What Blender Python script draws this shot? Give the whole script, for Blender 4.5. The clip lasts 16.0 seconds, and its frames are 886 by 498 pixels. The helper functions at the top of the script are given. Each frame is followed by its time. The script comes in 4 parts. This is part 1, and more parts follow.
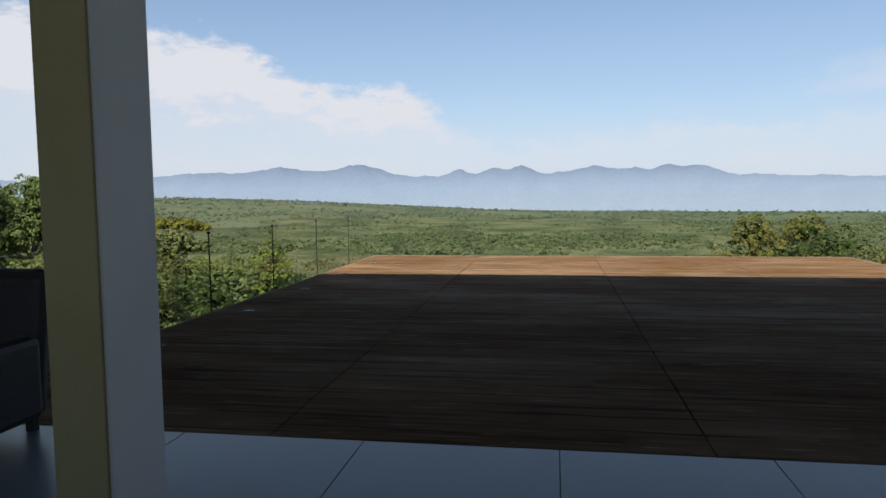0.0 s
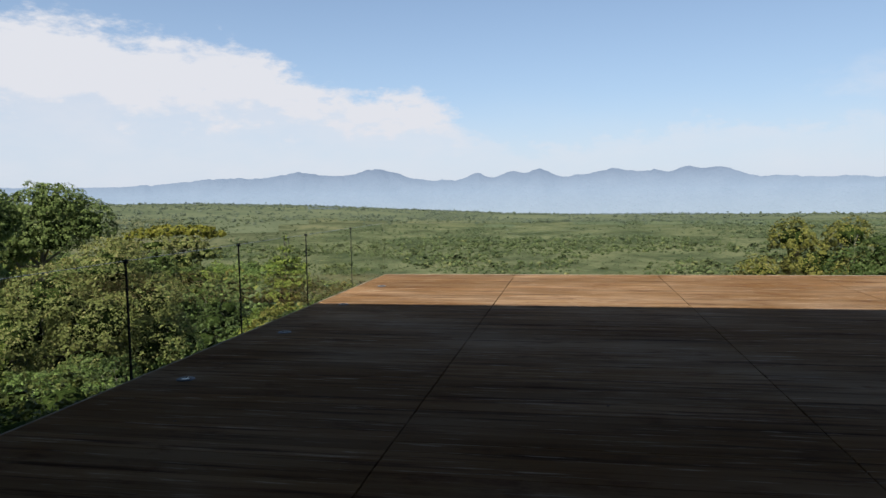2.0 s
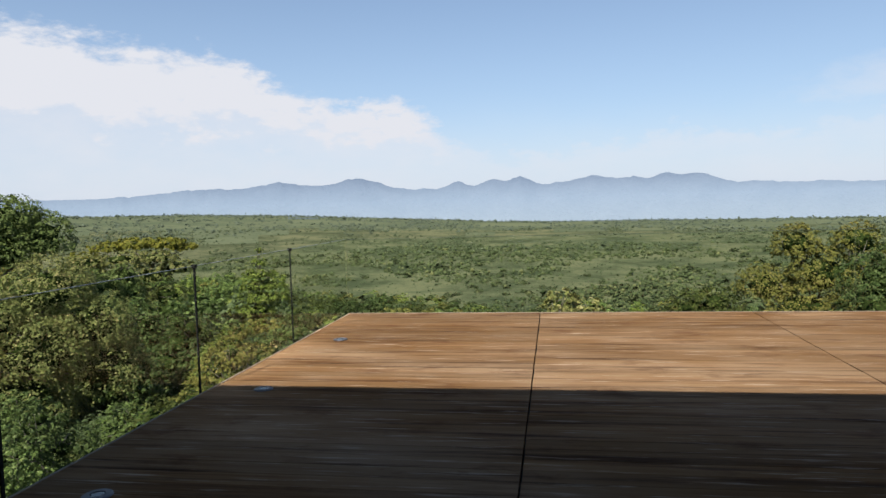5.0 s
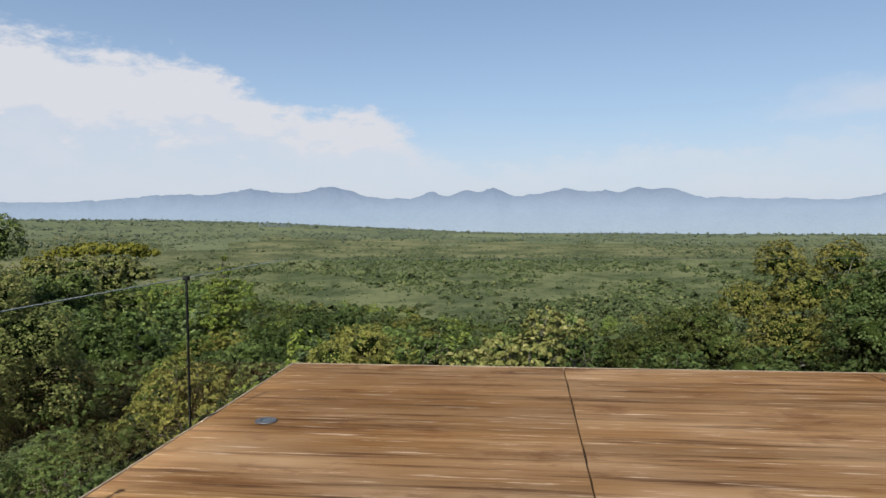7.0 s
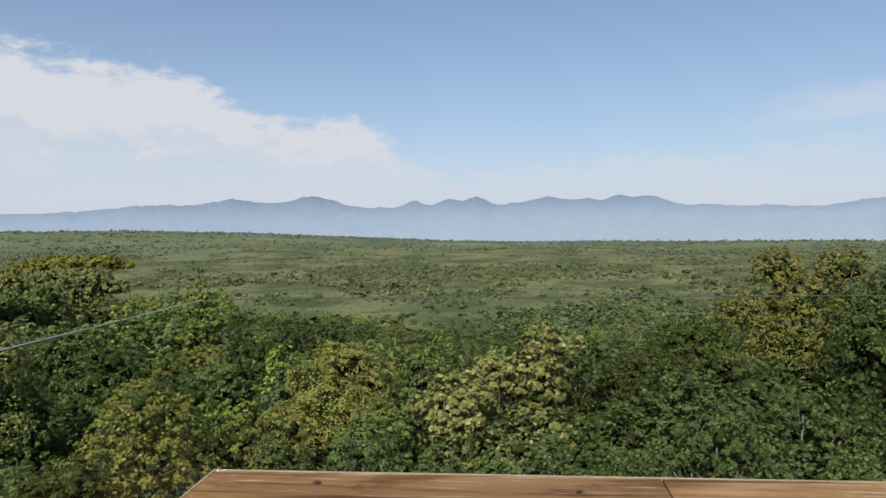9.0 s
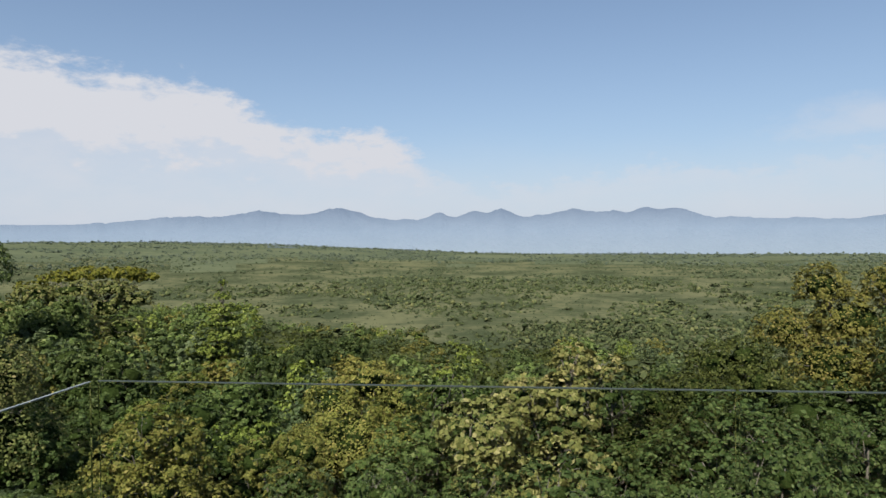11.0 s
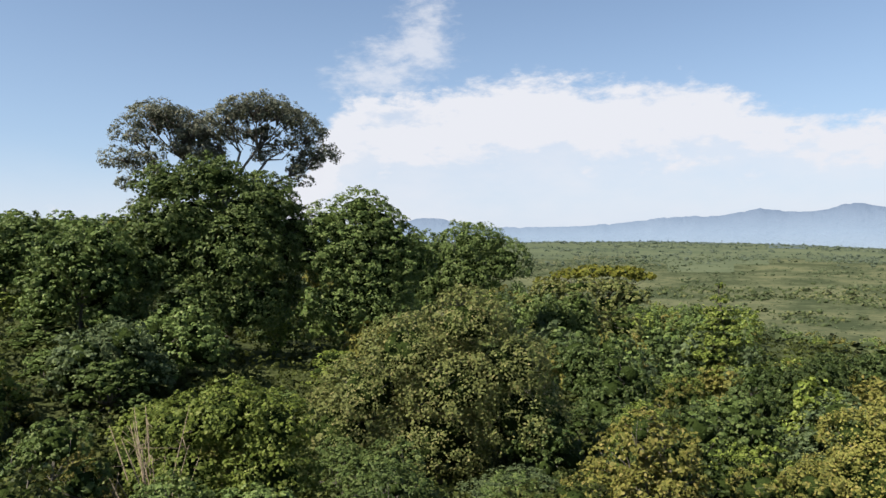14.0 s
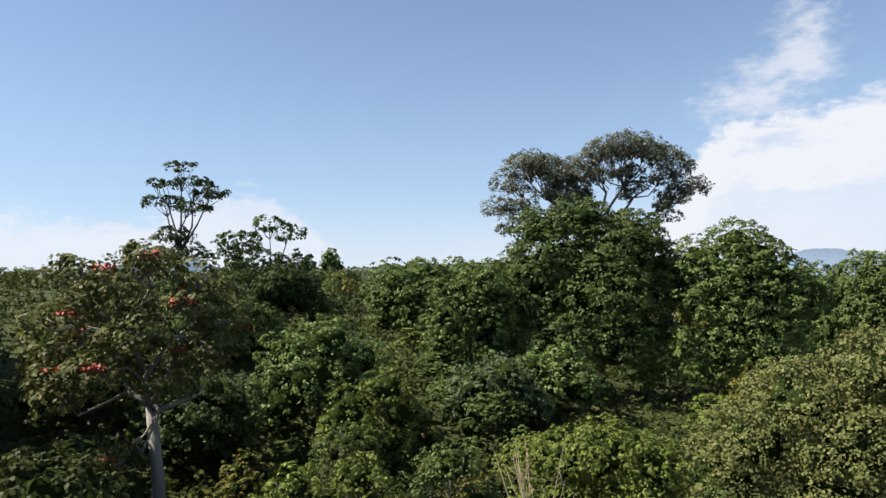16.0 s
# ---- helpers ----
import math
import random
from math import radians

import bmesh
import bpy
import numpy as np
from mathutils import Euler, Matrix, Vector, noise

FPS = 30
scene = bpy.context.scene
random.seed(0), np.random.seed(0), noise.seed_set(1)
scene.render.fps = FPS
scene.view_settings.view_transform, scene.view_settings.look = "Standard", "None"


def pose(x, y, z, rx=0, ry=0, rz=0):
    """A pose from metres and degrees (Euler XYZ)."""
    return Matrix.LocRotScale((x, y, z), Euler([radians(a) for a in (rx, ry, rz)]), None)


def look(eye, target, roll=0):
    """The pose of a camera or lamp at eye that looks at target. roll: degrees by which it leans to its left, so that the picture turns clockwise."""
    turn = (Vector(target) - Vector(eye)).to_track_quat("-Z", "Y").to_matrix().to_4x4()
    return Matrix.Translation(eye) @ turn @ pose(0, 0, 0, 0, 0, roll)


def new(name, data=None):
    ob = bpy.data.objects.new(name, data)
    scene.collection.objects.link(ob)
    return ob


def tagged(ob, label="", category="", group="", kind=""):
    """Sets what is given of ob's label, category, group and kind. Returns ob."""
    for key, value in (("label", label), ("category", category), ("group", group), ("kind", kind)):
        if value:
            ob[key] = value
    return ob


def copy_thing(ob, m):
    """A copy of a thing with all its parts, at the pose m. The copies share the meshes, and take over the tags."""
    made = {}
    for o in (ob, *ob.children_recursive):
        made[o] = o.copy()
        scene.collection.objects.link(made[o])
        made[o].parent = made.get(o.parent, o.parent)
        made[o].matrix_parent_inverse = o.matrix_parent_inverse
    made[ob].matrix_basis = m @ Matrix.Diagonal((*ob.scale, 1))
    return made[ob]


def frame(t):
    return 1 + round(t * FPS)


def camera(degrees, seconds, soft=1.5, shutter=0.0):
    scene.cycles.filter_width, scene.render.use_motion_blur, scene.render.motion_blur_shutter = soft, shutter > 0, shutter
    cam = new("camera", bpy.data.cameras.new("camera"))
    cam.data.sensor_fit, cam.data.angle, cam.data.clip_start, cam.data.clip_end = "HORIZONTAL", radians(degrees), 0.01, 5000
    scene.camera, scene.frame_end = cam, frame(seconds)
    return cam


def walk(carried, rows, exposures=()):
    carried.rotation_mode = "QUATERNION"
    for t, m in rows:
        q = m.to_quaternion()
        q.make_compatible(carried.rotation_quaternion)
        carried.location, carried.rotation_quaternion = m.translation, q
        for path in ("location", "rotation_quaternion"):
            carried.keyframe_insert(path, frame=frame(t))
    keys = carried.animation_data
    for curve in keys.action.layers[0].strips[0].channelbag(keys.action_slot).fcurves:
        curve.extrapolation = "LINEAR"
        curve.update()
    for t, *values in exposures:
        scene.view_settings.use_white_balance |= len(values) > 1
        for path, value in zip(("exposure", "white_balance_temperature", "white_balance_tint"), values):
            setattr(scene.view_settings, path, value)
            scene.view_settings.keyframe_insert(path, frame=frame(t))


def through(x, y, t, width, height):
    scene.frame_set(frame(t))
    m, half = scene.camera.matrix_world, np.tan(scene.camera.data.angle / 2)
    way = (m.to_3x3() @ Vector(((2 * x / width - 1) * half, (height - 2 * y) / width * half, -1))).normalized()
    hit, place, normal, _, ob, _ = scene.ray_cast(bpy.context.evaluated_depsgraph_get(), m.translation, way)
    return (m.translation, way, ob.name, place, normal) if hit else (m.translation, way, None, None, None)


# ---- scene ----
cam = camera(65.0, 16.0)
PATH = [
    (0, 4.468, -16.942, 1.527, 85.47, 0.60, 9.10),
    (0.5, 4.317, -16.093, 1.517, 87.54, 0.70, 11.43),
    (1, 4.184, -15.268, 1.476, 85.70, 2.49, 11.97),
    (1.5, 4.008, -14.523, 1.486, 86.47, 1.00, 11.55),
    (2, 3.809, -13.823, 1.550, 85.81, 1.00, 10.56),
    (2.5, 3.664, -13.141, 1.545, 86.82, 1.20, 10.44),
    (3, 3.505, -12.447, 1.533, 85.79, 0.70, 7.18),
    (3.5, 3.374, -11.659, 1.490, 86.56, 1.10, 10.06),
    (6, 2.539, -8.078, 1.476, 86.41, 1.60, 8.17),
    (6.5, 2.421, -7.374, 1.470, 87.68, 0.80, 8.14),
    (7, 2.318, -6.684, 1.465, 87.28, 0.50, 6.79),
    (7.5, 2.119, -6.008, 1.478, 87.82, 0.50, 5.84),
    (8, 2.060, -5.378, 1.485, 89.00, 1.60, 7.10),
    (8.5, 1.923, -4.710, 1.484, 86.96, 0.40, 4.37),
    (9, 1.811, -4.058, 1.485, 87.99, 0.90, 5.40),
    (11.3, 1.435, -2.038, 1.593, 89.00, 0.70, 7.46),
    (11.5, 1.350, -1.890, 1.629, 88.31, 0.70, 6.53),
    (11.7, 1.279, -1.771, 1.665, 86.42, -0.10, 7.32),
    (12, 1.180, -1.270, 1.690, 88.67, 0.46, 10.29),
    (12.5, 1.030, -1.080, 1.700, 89.75, 0.64, 15.58),
    (13, 0.930, -1.000, 1.680, 87.57, 0.96, 23.50),
    (13.5, 0.870, -0.940, 1.660, 86.84, 0.49, 37.22),
    (14, 0.820, -0.900, 1.650, 89.53, 0.82, 46.73),
    (14.5, 0.780, -0.860, 1.640, 90.40, 0.34, 55.64),
    (15, 0.750, -0.820, 1.640, 91.62, 2.35, 60.98),
    (15.5, 0.730, -0.800, 1.640, 92.74, 2.47, 67.88),
    (16, 0.720, -0.780, 1.640, 93.42, 2.02, 76.48),
]
walk(cam, [(t, pose(x, y, z, rx, ry, rz)) for t, x, y, z, rx, ry, rz in PATH],
     exposures=[(0, 0.81), (3.5, 0.87), (6, 0.88), (7.2, 0.71), (12.3, 0.68), (14, 0.96), (15, 1.03), (16, 1.05)])

# ---------------------------------------------------------------- world, sun
SUN_EL, SUN_AZ = radians(48), radians(192)          # azimuth clockwise from +y: behind and a little to the left
sun_dir = Vector((math.sin(SUN_AZ) * math.cos(SUN_EL), math.cos(SUN_AZ) * math.cos(SUN_EL), math.sin(SUN_EL)))
sun = new("sun", bpy.data.lights.new("sun", "SUN"))
sun.data.energy, sun.data.angle, sun.data.color = 5.0, radians(0.53), (1.0, 0.95, 0.86)
sun.matrix_world = look(sun_dir * 50, (0, 0, 0))


def make_world():
    w = bpy.data.worlds.new("sky")
    scene.world = w
    w.use_nodes = True
    nt = w.node_tree
    nt.nodes.clear()
    N = lambda kind, **kw: node(nt, kind, **kw)
    out, bg = N("ShaderNodeOutputWorld"), N("ShaderNodeBackground")
    nt.links.new(bg.outputs[0], out.inputs[0])
    sky = N("ShaderNodeTexSky")
    sky.sky_type, sky.sun_disc = "NISHITA", False
    sky.sun_elevation, sky.sun_rotation = SUN_EL, SUN_AZ
    sky.altitude, sky.air_density, sky.dust_density, sky.ozone_density = 300, 1.0, 0.6, 2.2
    tex = N("ShaderNodeTexCoord")
    sep = N("ShaderNodeSeparateXYZ")
    nt.links.new(tex.outputs["Generated"], sep.inputs[0])

    def m(op, a, b=None, c=None):
        n = N("ShaderNodeMath", operation=op)
        for i, v in enumerate((a, b, c)):
            if v is None:
                continue
            if isinstance(v, (int, float)):
                n.inputs[i].default_value = v
            else:
                nt.links.new(v, n.inputs[i])
        return n.outputs[0]

    deg = 180 / math.pi
    az = m("MULTIPLY", m("ARCTAN2", m("MULTIPLY", sep.outputs[0], -1), sep.outputs[1]), deg)   # positive to the left
    el = m("MULTIPLY", m("ARCSINE", sep.outputs[2]), deg)
    vec = N("ShaderNodeCombineXYZ")
    nt.links.new(m("MULTIPLY", az, 0.14), vec.inputs[0])
    nt.links.new(m("MULTIPLY", el, 0.30), vec.inputs[1])

    def fbm(scale, detail, rough, offset):
        n = N("ShaderNodeTexNoise")
        n.noise_dimensions = "3D"
        n.inputs["Scale"].default_value, n.inputs["Detail"].default_value, n.inputs["Roughness"].default_value = scale, detail, rough
        v = N("ShaderNodeVectorMath", operation="ADD")
        nt.links.new(vec.outputs[0], v.inputs[0])
        v.inputs[1].default_value = (offset, offset * 0.7, offset)
        nt.links.new(v.outputs[0], n.inputs["Vector"])
        return m("SUBTRACT", n.outputs[0], 0.5)

    def smooth(v, lo, hi):
        n = N("ShaderNodeMapRange", interpolation_type="SMOOTHSTEP")
        nt.links.new(v, n.inputs["Value"])
        n.inputs["From Min"].default_value, n.inputs["From Max"].default_value = lo, hi
        return n.outputs["Result"]

    n1, n2, n3, n4 = fbm(0.9, 7, 0.55, 3.1), fbm(2.6, 7, 0.6, 7.7), fbm(0.45, 5, 0.6, 12.3), fbm(6.0, 6, 0.6, 21.0)
    # upper edge of the cloud bank, in degrees of elevation, along the azimuth
    ramp = N("ShaderNodeValToRGB")
    nt.links.new(m("DIVIDE", m("ADD", az, 180), 360), ramp.inputs[0])
    stops = [(-180, 6), (-30, 6.0), (-14, 5.8), (-9, 6.2), (-4, 5.2), (4, 4.4), (8.6, 5.8), (10.4, 7.8), (12.5, 8.7), (15.5, 8.6), (17, 8.4), (21.5, 9.6), (23.4, 10.4), (24.8, 12.2), (30, 11.9), (35.5, 12.6), (39, 13.4),
             (44, 13.3), (49, 12.4), (53, 12.6), (55.5, 11.0), (57.5, 6.5), (61, 3.4), (68, 2.0), (84, 3.0), (88, 7.0), (91, 8.8), (95, 8.2), (98, 6.6), (103, 6.2), (112, 6.8), (180, 6)]
    el0 = ramp.color_ramp.elements
    el0[0].position, el0[1].position = 0, 1
    for i, (a, e) in enumerate(stops):
        s = el0[0] if i == 0 else el0[-1] if i == len(stops) - 1 else el0.new((a + 180) / 360)
        s.color = (e / 20, e / 20, e / 20, 1)
    edge = m("MULTIPLY", ramp.outputs[0], 20)
    wob = m("ADD", m("ADD", m("MULTIPLY", n1, 2.4), m("MULTIPLY", n2, 4.6)), m("MULTIPLY", n4, 2.0))
    under = m("SUBTRACT", m("ADD", edge, wob), el)                          # degrees below the bank's edge
    bank = smooth(under, -0.5, 1.5)
    # bright heads along the top, a thinner grey-blue base below them
    deep = m("ADD", 0.9, m("MULTIPLY", smooth(az, 18.0, 28.0), 3.2))
    heads = m("SUBTRACT", 1.0, smooth(m("SUBTRACT", m("ADD", under, m("MULTIPLY", m("ADD", n1, n2), 4.0)), deep), 0.0, 2.4))
    left = m("MULTIPLY", smooth(az, 5.0, 13.0), m("SUBTRACT", 1.0, m("MULTIPLY", smooth(az, 62.0, 84.0), 0.55)))
    body = m("ADD", m("MULTIPLY", m("MULTIPLY", heads, left), 0.46), m("ADD", 0.40, m("MULTIPLY", left, 0.24)))
    streak = m("MULTIPLY", n3, 0.9)
    thick = m("MULTIPLY", bank, m("ADD", m("ADD", body, streak), m("MULTIPLY", n2, 0.25)))

    def puff(a0, e0, ra, re, soft, tear):
        px, py = m("DIVIDE", m("SUBTRACT", az, a0), ra), m("DIVIDE", m("SUBTRACT", el, e0), re)
        pr = m("SQRT", m("ADD", m("MULTIPLY", px, px), m("MULTIPLY", py, py)))
        return smooth(m("ADD", m("SUBTRACT", 1.0, pr), m("MULTIPLY", m("ADD", m("ADD", n2, n1), m("MULTIPLY", n4, 0.6)), tear)), 0.0, soft)

    # a torn plume over the bank, and the blue gap below it
    plume = m("MULTIPLY", m("MAXIMUM", puff(48.2, 15.6, 3.6, 5.0, 1.1, 1.7), puff(51.0, 13.4, 5.4, 3.0, 1.1, 1.7)), 0.72)
    gap = m("SUBTRACT", 1.0, m("MULTIPLY", puff(50.0, 10.2, 4.6, 1.2, 1.2, 2.4), 0.55))
    thick = m("MULTIPLY", thick, gap)
    # thin wisps to the right
    wx = m("DIVIDE", m("ADD", az, 25), 12)
    wy = m("DIVIDE", m("SUBTRACT", m("ADD", el, m("MULTIPLY", az, 0.10)), 5.4), 2.4)
    wr = m("SQRT", m("ADD", m("MULTIPLY", wx, wx), m("MULTIPLY", wy, wy)))
    wisp = m("MULTIPLY", smooth(m("ADD", m("SUBTRACT", 0.9, wr), m("MULTIPLY", m("ADD", n1, n2), 1.1)), 0.0, 1.0), 0.46)
    # low milky haze over the horizon
    low = m("MULTIPLY", smooth(m("SUBTRACT", 9.0, m("ADD", el, m("MULTIPLY", n3, 5))), 0.0, 9.0), 0.50)
    veil = m("MULTIPLY", m("EXPONENT", m("DIVIDE", m("MAXIMUM", el, 0), -13.0)), 0.80)
    alpha = m("MAXIMUM", m("MAXIMUM", thick, plume), m("MAXIMUM", wisp, low))
    alpha = m("MINIMUM", m("MAXIMUM", alpha, 0), 1)
    blue = N("ShaderNodeVectorMath", operation="SCALE")
    nt.links.new(sky.outputs[0], blue.inputs[0])
    blue.inputs["Scale"].default_value = SKY
    air = N("ShaderNodeMix", data_type="RGBA")
    nt.links.new(veil, air.inputs[0])
    nt.links.new(blue.outputs[0], air.inputs[6])
    air.inputs[7].default_value = HAZE
    mix = N("ShaderNodeMix", data_type="RGBA")
    nt.links.new(alpha, mix.inputs[0])
    nt.links.new(air.outputs[2], mix.inputs[6])
    mix.inputs[7].default_value = CLOUD
    nt.links.new(mix.outputs[2], bg.inputs[0])
    bg.inputs[1].default_value = 1.0


def node(nt, kind, **kw):
    n = nt.nodes.new(kind)
    for k, v in kw.items():
        if k == "operation":
            n.operation = v
        elif k == "data_type":
            n.data_type = v
        elif k == "interpolation_type":
            n.interpolation_type = v
    return n


SKY, HAZE, CLOUD = 0.069, (0.262, 0.345, 0.478, 1), (0.424, 0.433, 0.466, 1)
make_world()


# ---------------------------------------------------------------- materials
def material(name, base, dark=None, scale=2.0, fine=30.0, rough=0.7, metal=0.0, bump=0.2, spec=0.5, stretch=(1, 1, 1), contrast=0.5, bump_dist=0.01):
    """A principled surface: two scales of noise between two colours, fine relief and uneven gloss."""
    mat = bpy.data.materials.new(name)
    mat.use_nodes = True
    nt = mat.node_tree
    b = nt.nodes["Principled BSDF"]
    dark = dark or tuple(c * 0.7 for c in base)
    geo = nt.nodes.new("ShaderNodeNewGeometry")
    mp = nt.nodes.new("ShaderNodeMapping")
    mp.inputs["Scale"].default_value = stretch
    nt.links.new(geo.outputs["Position"], mp.inputs[0])
    a, f = nt.nodes.new("ShaderNodeTexNoise"), nt.nodes.new("ShaderNodeTexNoise")
    for n, s in ((a, scale), (f, fine)):
        n.inputs["Scale"].default_value, n.inputs["Detail"].default_value, n.inputs["Roughness"].default_value = s, 5, 0.6
        nt.links.new(mp.outputs[0], n.inputs["Vector"])
    add = nt.nodes.new("ShaderNodeMath")
    add.operation = "MULTIPLY_ADD"
    nt.links.new(f.outputs[0], add.inputs[0])
    add.inputs[1].default_value = 0.5
    nt.links.new(a.outputs[0], add.inputs[2])
    rg = nt.nodes.new("ShaderNodeMapRange")
    nt.links.new(add.outputs[0], rg.inputs["Value"])
    rg.inputs["From Min"].default_value, rg.inputs["From Max"].default_value = 0.75 - contrast / 2, 0.75 + contrast / 2
    mix = nt.nodes.new("ShaderNodeMix")
    mix.data_type = "RGBA"
    nt.links.new(rg.outputs[0], mix.inputs[0])
    mix.inputs[6].default_value, mix.inputs[7].default_value = (*dark, 1), (*base, 1)
    nt.links.new(mix.outputs[2], b.inputs["Base Color"])
    b.inputs["Roughness"].default_value, b.inputs["Metallic"].default_value = rough, metal
    b.inputs["Specular IOR Level"].default_value = spec
    if bump:
        bp = nt.nodes.new("ShaderNodeBump")
        bp.inputs["Strength"].default_value, bp.inputs["Distance"].default_value = bump, bump_dist
        nt.links.new(add.outputs[0], bp.inputs["Height"])
        nt.links.new(bp.outputs[0], b.inputs["Normal"])
    return mat


def leaf_material(name, c1, c2, c3=None, rough=0.55, through=0.27, spec=0.10):
    """Leaves: each one its own shade between two greens, a few of a third colour, a little light coming through."""
    mat = bpy.data.materials.new(name)
    mat.use_nodes = True
    nt = mat.node_tree
    b, out = nt.nodes["Principled BSDF"], nt.nodes["Material Output"]
    geo = nt.nodes.new("ShaderNodeNewGeometry")
    info = nt.nodes.new("ShaderNodeObjectInfo")
    ramp = nt.nodes.new("ShaderNodeValToRGB")
    nt.links.new(geo.outputs["Random Per Island"], ramp.inputs[0])
    e = ramp.color_ramp.elements
    e[0].color, e[1].color = (*c1, 1), (*c2, 1)
    e[1].position = 0.8
    s = e.new(1.0)
    s.color = (*(c3 or c2), 1)
    hsv = nt.nodes.new("ShaderNodeHueSaturation")
    nt.links.new(ramp.outputs[0], hsv.inputs["Color"])
    rg = nt.nodes.new("ShaderNodeMapRange")
    nt.links.new(info.outputs["Random"], rg.inputs["Value"])
    rg.inputs["To Min"].default_value, rg.inputs["To Max"].default_value = 0.72, 1.25
    nt.links.new(rg.outputs[0], hsv.inputs["Value"])
    nt.links.new(hsv.outputs[0], b.inputs["Base Color"])
    b.inputs["Roughness"].default_value, b.inputs["Specular IOR Level"].default_value = rough, spec
    tr = nt.nodes.new("ShaderNodeBsdfTranslucent")
    nt.links.new(hsv.outputs[0], tr.inputs[0])
    mx = nt.nodes.new("ShaderNodeMixShader")
    mx.inputs[0].default_value = through
    nt.links.new(b.outputs[0], mx.inputs[1])
    nt.links.new(tr.outputs[0], mx.inputs[2])
    nt.links.new(mx.outputs[0], out.inputs[0])
    return mat


def deck_material():
    """Weathered hardwood: long streaks along the board, pale scuffs, dark damp stains, fine ribs, each board its own tone."""
    mat = bpy.data.materials.new("deck_wood")
    mat.use_nodes = True
    nt = mat.node_tree
    b = nt.nodes["Principled BSDF"]
    geo = nt.nodes.new("ShaderNodeNewGeometry")
    info = nt.nodes.new("ShaderNodeObjectInfo")

    def noise_at(stretch, scale, detail=5, rough=0.6):
        mp = nt.nodes.new("ShaderNodeMapping")
        mp.inputs["Scale"].default_value = stretch
        nt.links.new(geo.outputs["Position"], mp.inputs[0])
        n = nt.nodes.new("ShaderNodeTexNoise")
        n.inputs["Scale"].default_value, n.inputs["Detail"].default_value, n.inputs["Roughness"].default_value = scale, detail, rough
        nt.links.new(mp.outputs[0], n.inputs["Vector"])
        return n.outputs[0]

    def ramp(v, stops):
        r = nt.nodes.new("ShaderNodeValToRGB")
        nt.links.new(v, r.inputs[0])
        e = r.color_ramp.elements
        e[0].position, e[0].color = stops[0][0], (*stops[0][1], 1)
        e[1].position, e[1].color = stops[-1][0], (*stops[-1][1], 1)
        for p, c in stops[1:-1]:
            e.new(p).color = (*c, 1)
        return r.outputs[0]

    def blend(fac, a, c):
        m = nt.nodes.new("ShaderNodeMix")
        m.data_type = "RGBA"
        nt.links.new(fac, m.inputs[0])
        for i, v in ((6, a), (7, c)):
            if isinstance(v, tuple):
                m.inputs[i].default_value = (*v, 1)
            else:
                nt.links.new(v, m.inputs[i])
        return m.outputs[2]

    g = lambda v: (v, v, v)
    col = ramp(noise_at((0.34, 12, 1), 1.0, 7, 0.68), [(0.28, (0.066, 0.025, 0.009)), (0.42, (0.124, 0.064, 0.027)), (0.56, (0.168, 0.097, 0.045)), (0.72, (0.216, 0.138, 0.073))])
    grey = ramp(noise_at((0.5, 0.9, 1), 0.9, 4), [(0.40, g(0)), (0.62, g(0.70))])
    col = blend(grey, col, (0.236, 0.160, 0.098))
    warm = ramp(noise_at((0.22, 0.5, 1), 0.9, 3), [(0.44, g(0)), (0.62, g(0.65))])
    col = blend(warm, col, (0.104, 0.052, 0.018))
    damp = ramp(noise_at((0.62, 13, 1), 0.8, 6, 0.65), [(0.52, g(0)), (0.66, g(0.85))])
    col = blend(damp, col, (0.032, 0.013, 0.007))
    pale = ramp(noise_at((1.5, 26, 1), 1.0, 6, 0.65), [(0.58, g(0)), (0.66, g(0.80))])
    col = blend(pale, col, (0.330, 0.256, 0.190))
    blot = ramp(noise_at((1.3, 2.6, 1), 1.0, 6, 0.7), [(0.55, g(0)), (0.66, g(0.6))])
    col = blend(blot, col, (0.062, 0.026, 0.012))
    hsv = nt.nodes.new("ShaderNodeHueSaturation")
    rg = nt.nodes.new("ShaderNodeMapRange")
    nt.links.new(info.outputs["Random"], rg.inputs["Value"])
    rg.inputs["To Min"].default_value, rg.inputs["To Max"].default_value = 0.80, 1.12
    nt.links.new(rg.outputs[0], hsv.inputs["Value"])
    nt.links.new(col, hsv.inputs["Color"])
    nt.links.new(hsv.outputs[0], b.inputs["Base Color"])
    b.inputs["Roughness"].default_value = 0.8
    b.inputs["Specular IOR Level"].default_value = 0.02
    bp = nt.nodes.new("ShaderNodeBump")
    bp.inputs["Strength"].default_value, bp.inputs["Distance"].default_value = 0.35, 0.004
    nt.links.new(noise_at((0.6, 70, 1), 1.0, 4), bp.inputs["Height"])
    nt.links.new(bp.outputs[0], b.inputs["Normal"])
    return mat


def glass_material():
    mat = bpy.data.materials.new("balustrade_glass")
    mat.use_nodes = True
    b = mat.node_tree.nodes["Principled BSDF"]
    b.inputs["Base Color"].default_value = (0.90, 0.96, 0.92, 1)
    b.inputs["Transmission Weight"].default_value, b.inputs["Roughness"].default_value, b.inputs["IOR"].default_value = 1.0, 0.0, 1.17
    return mat


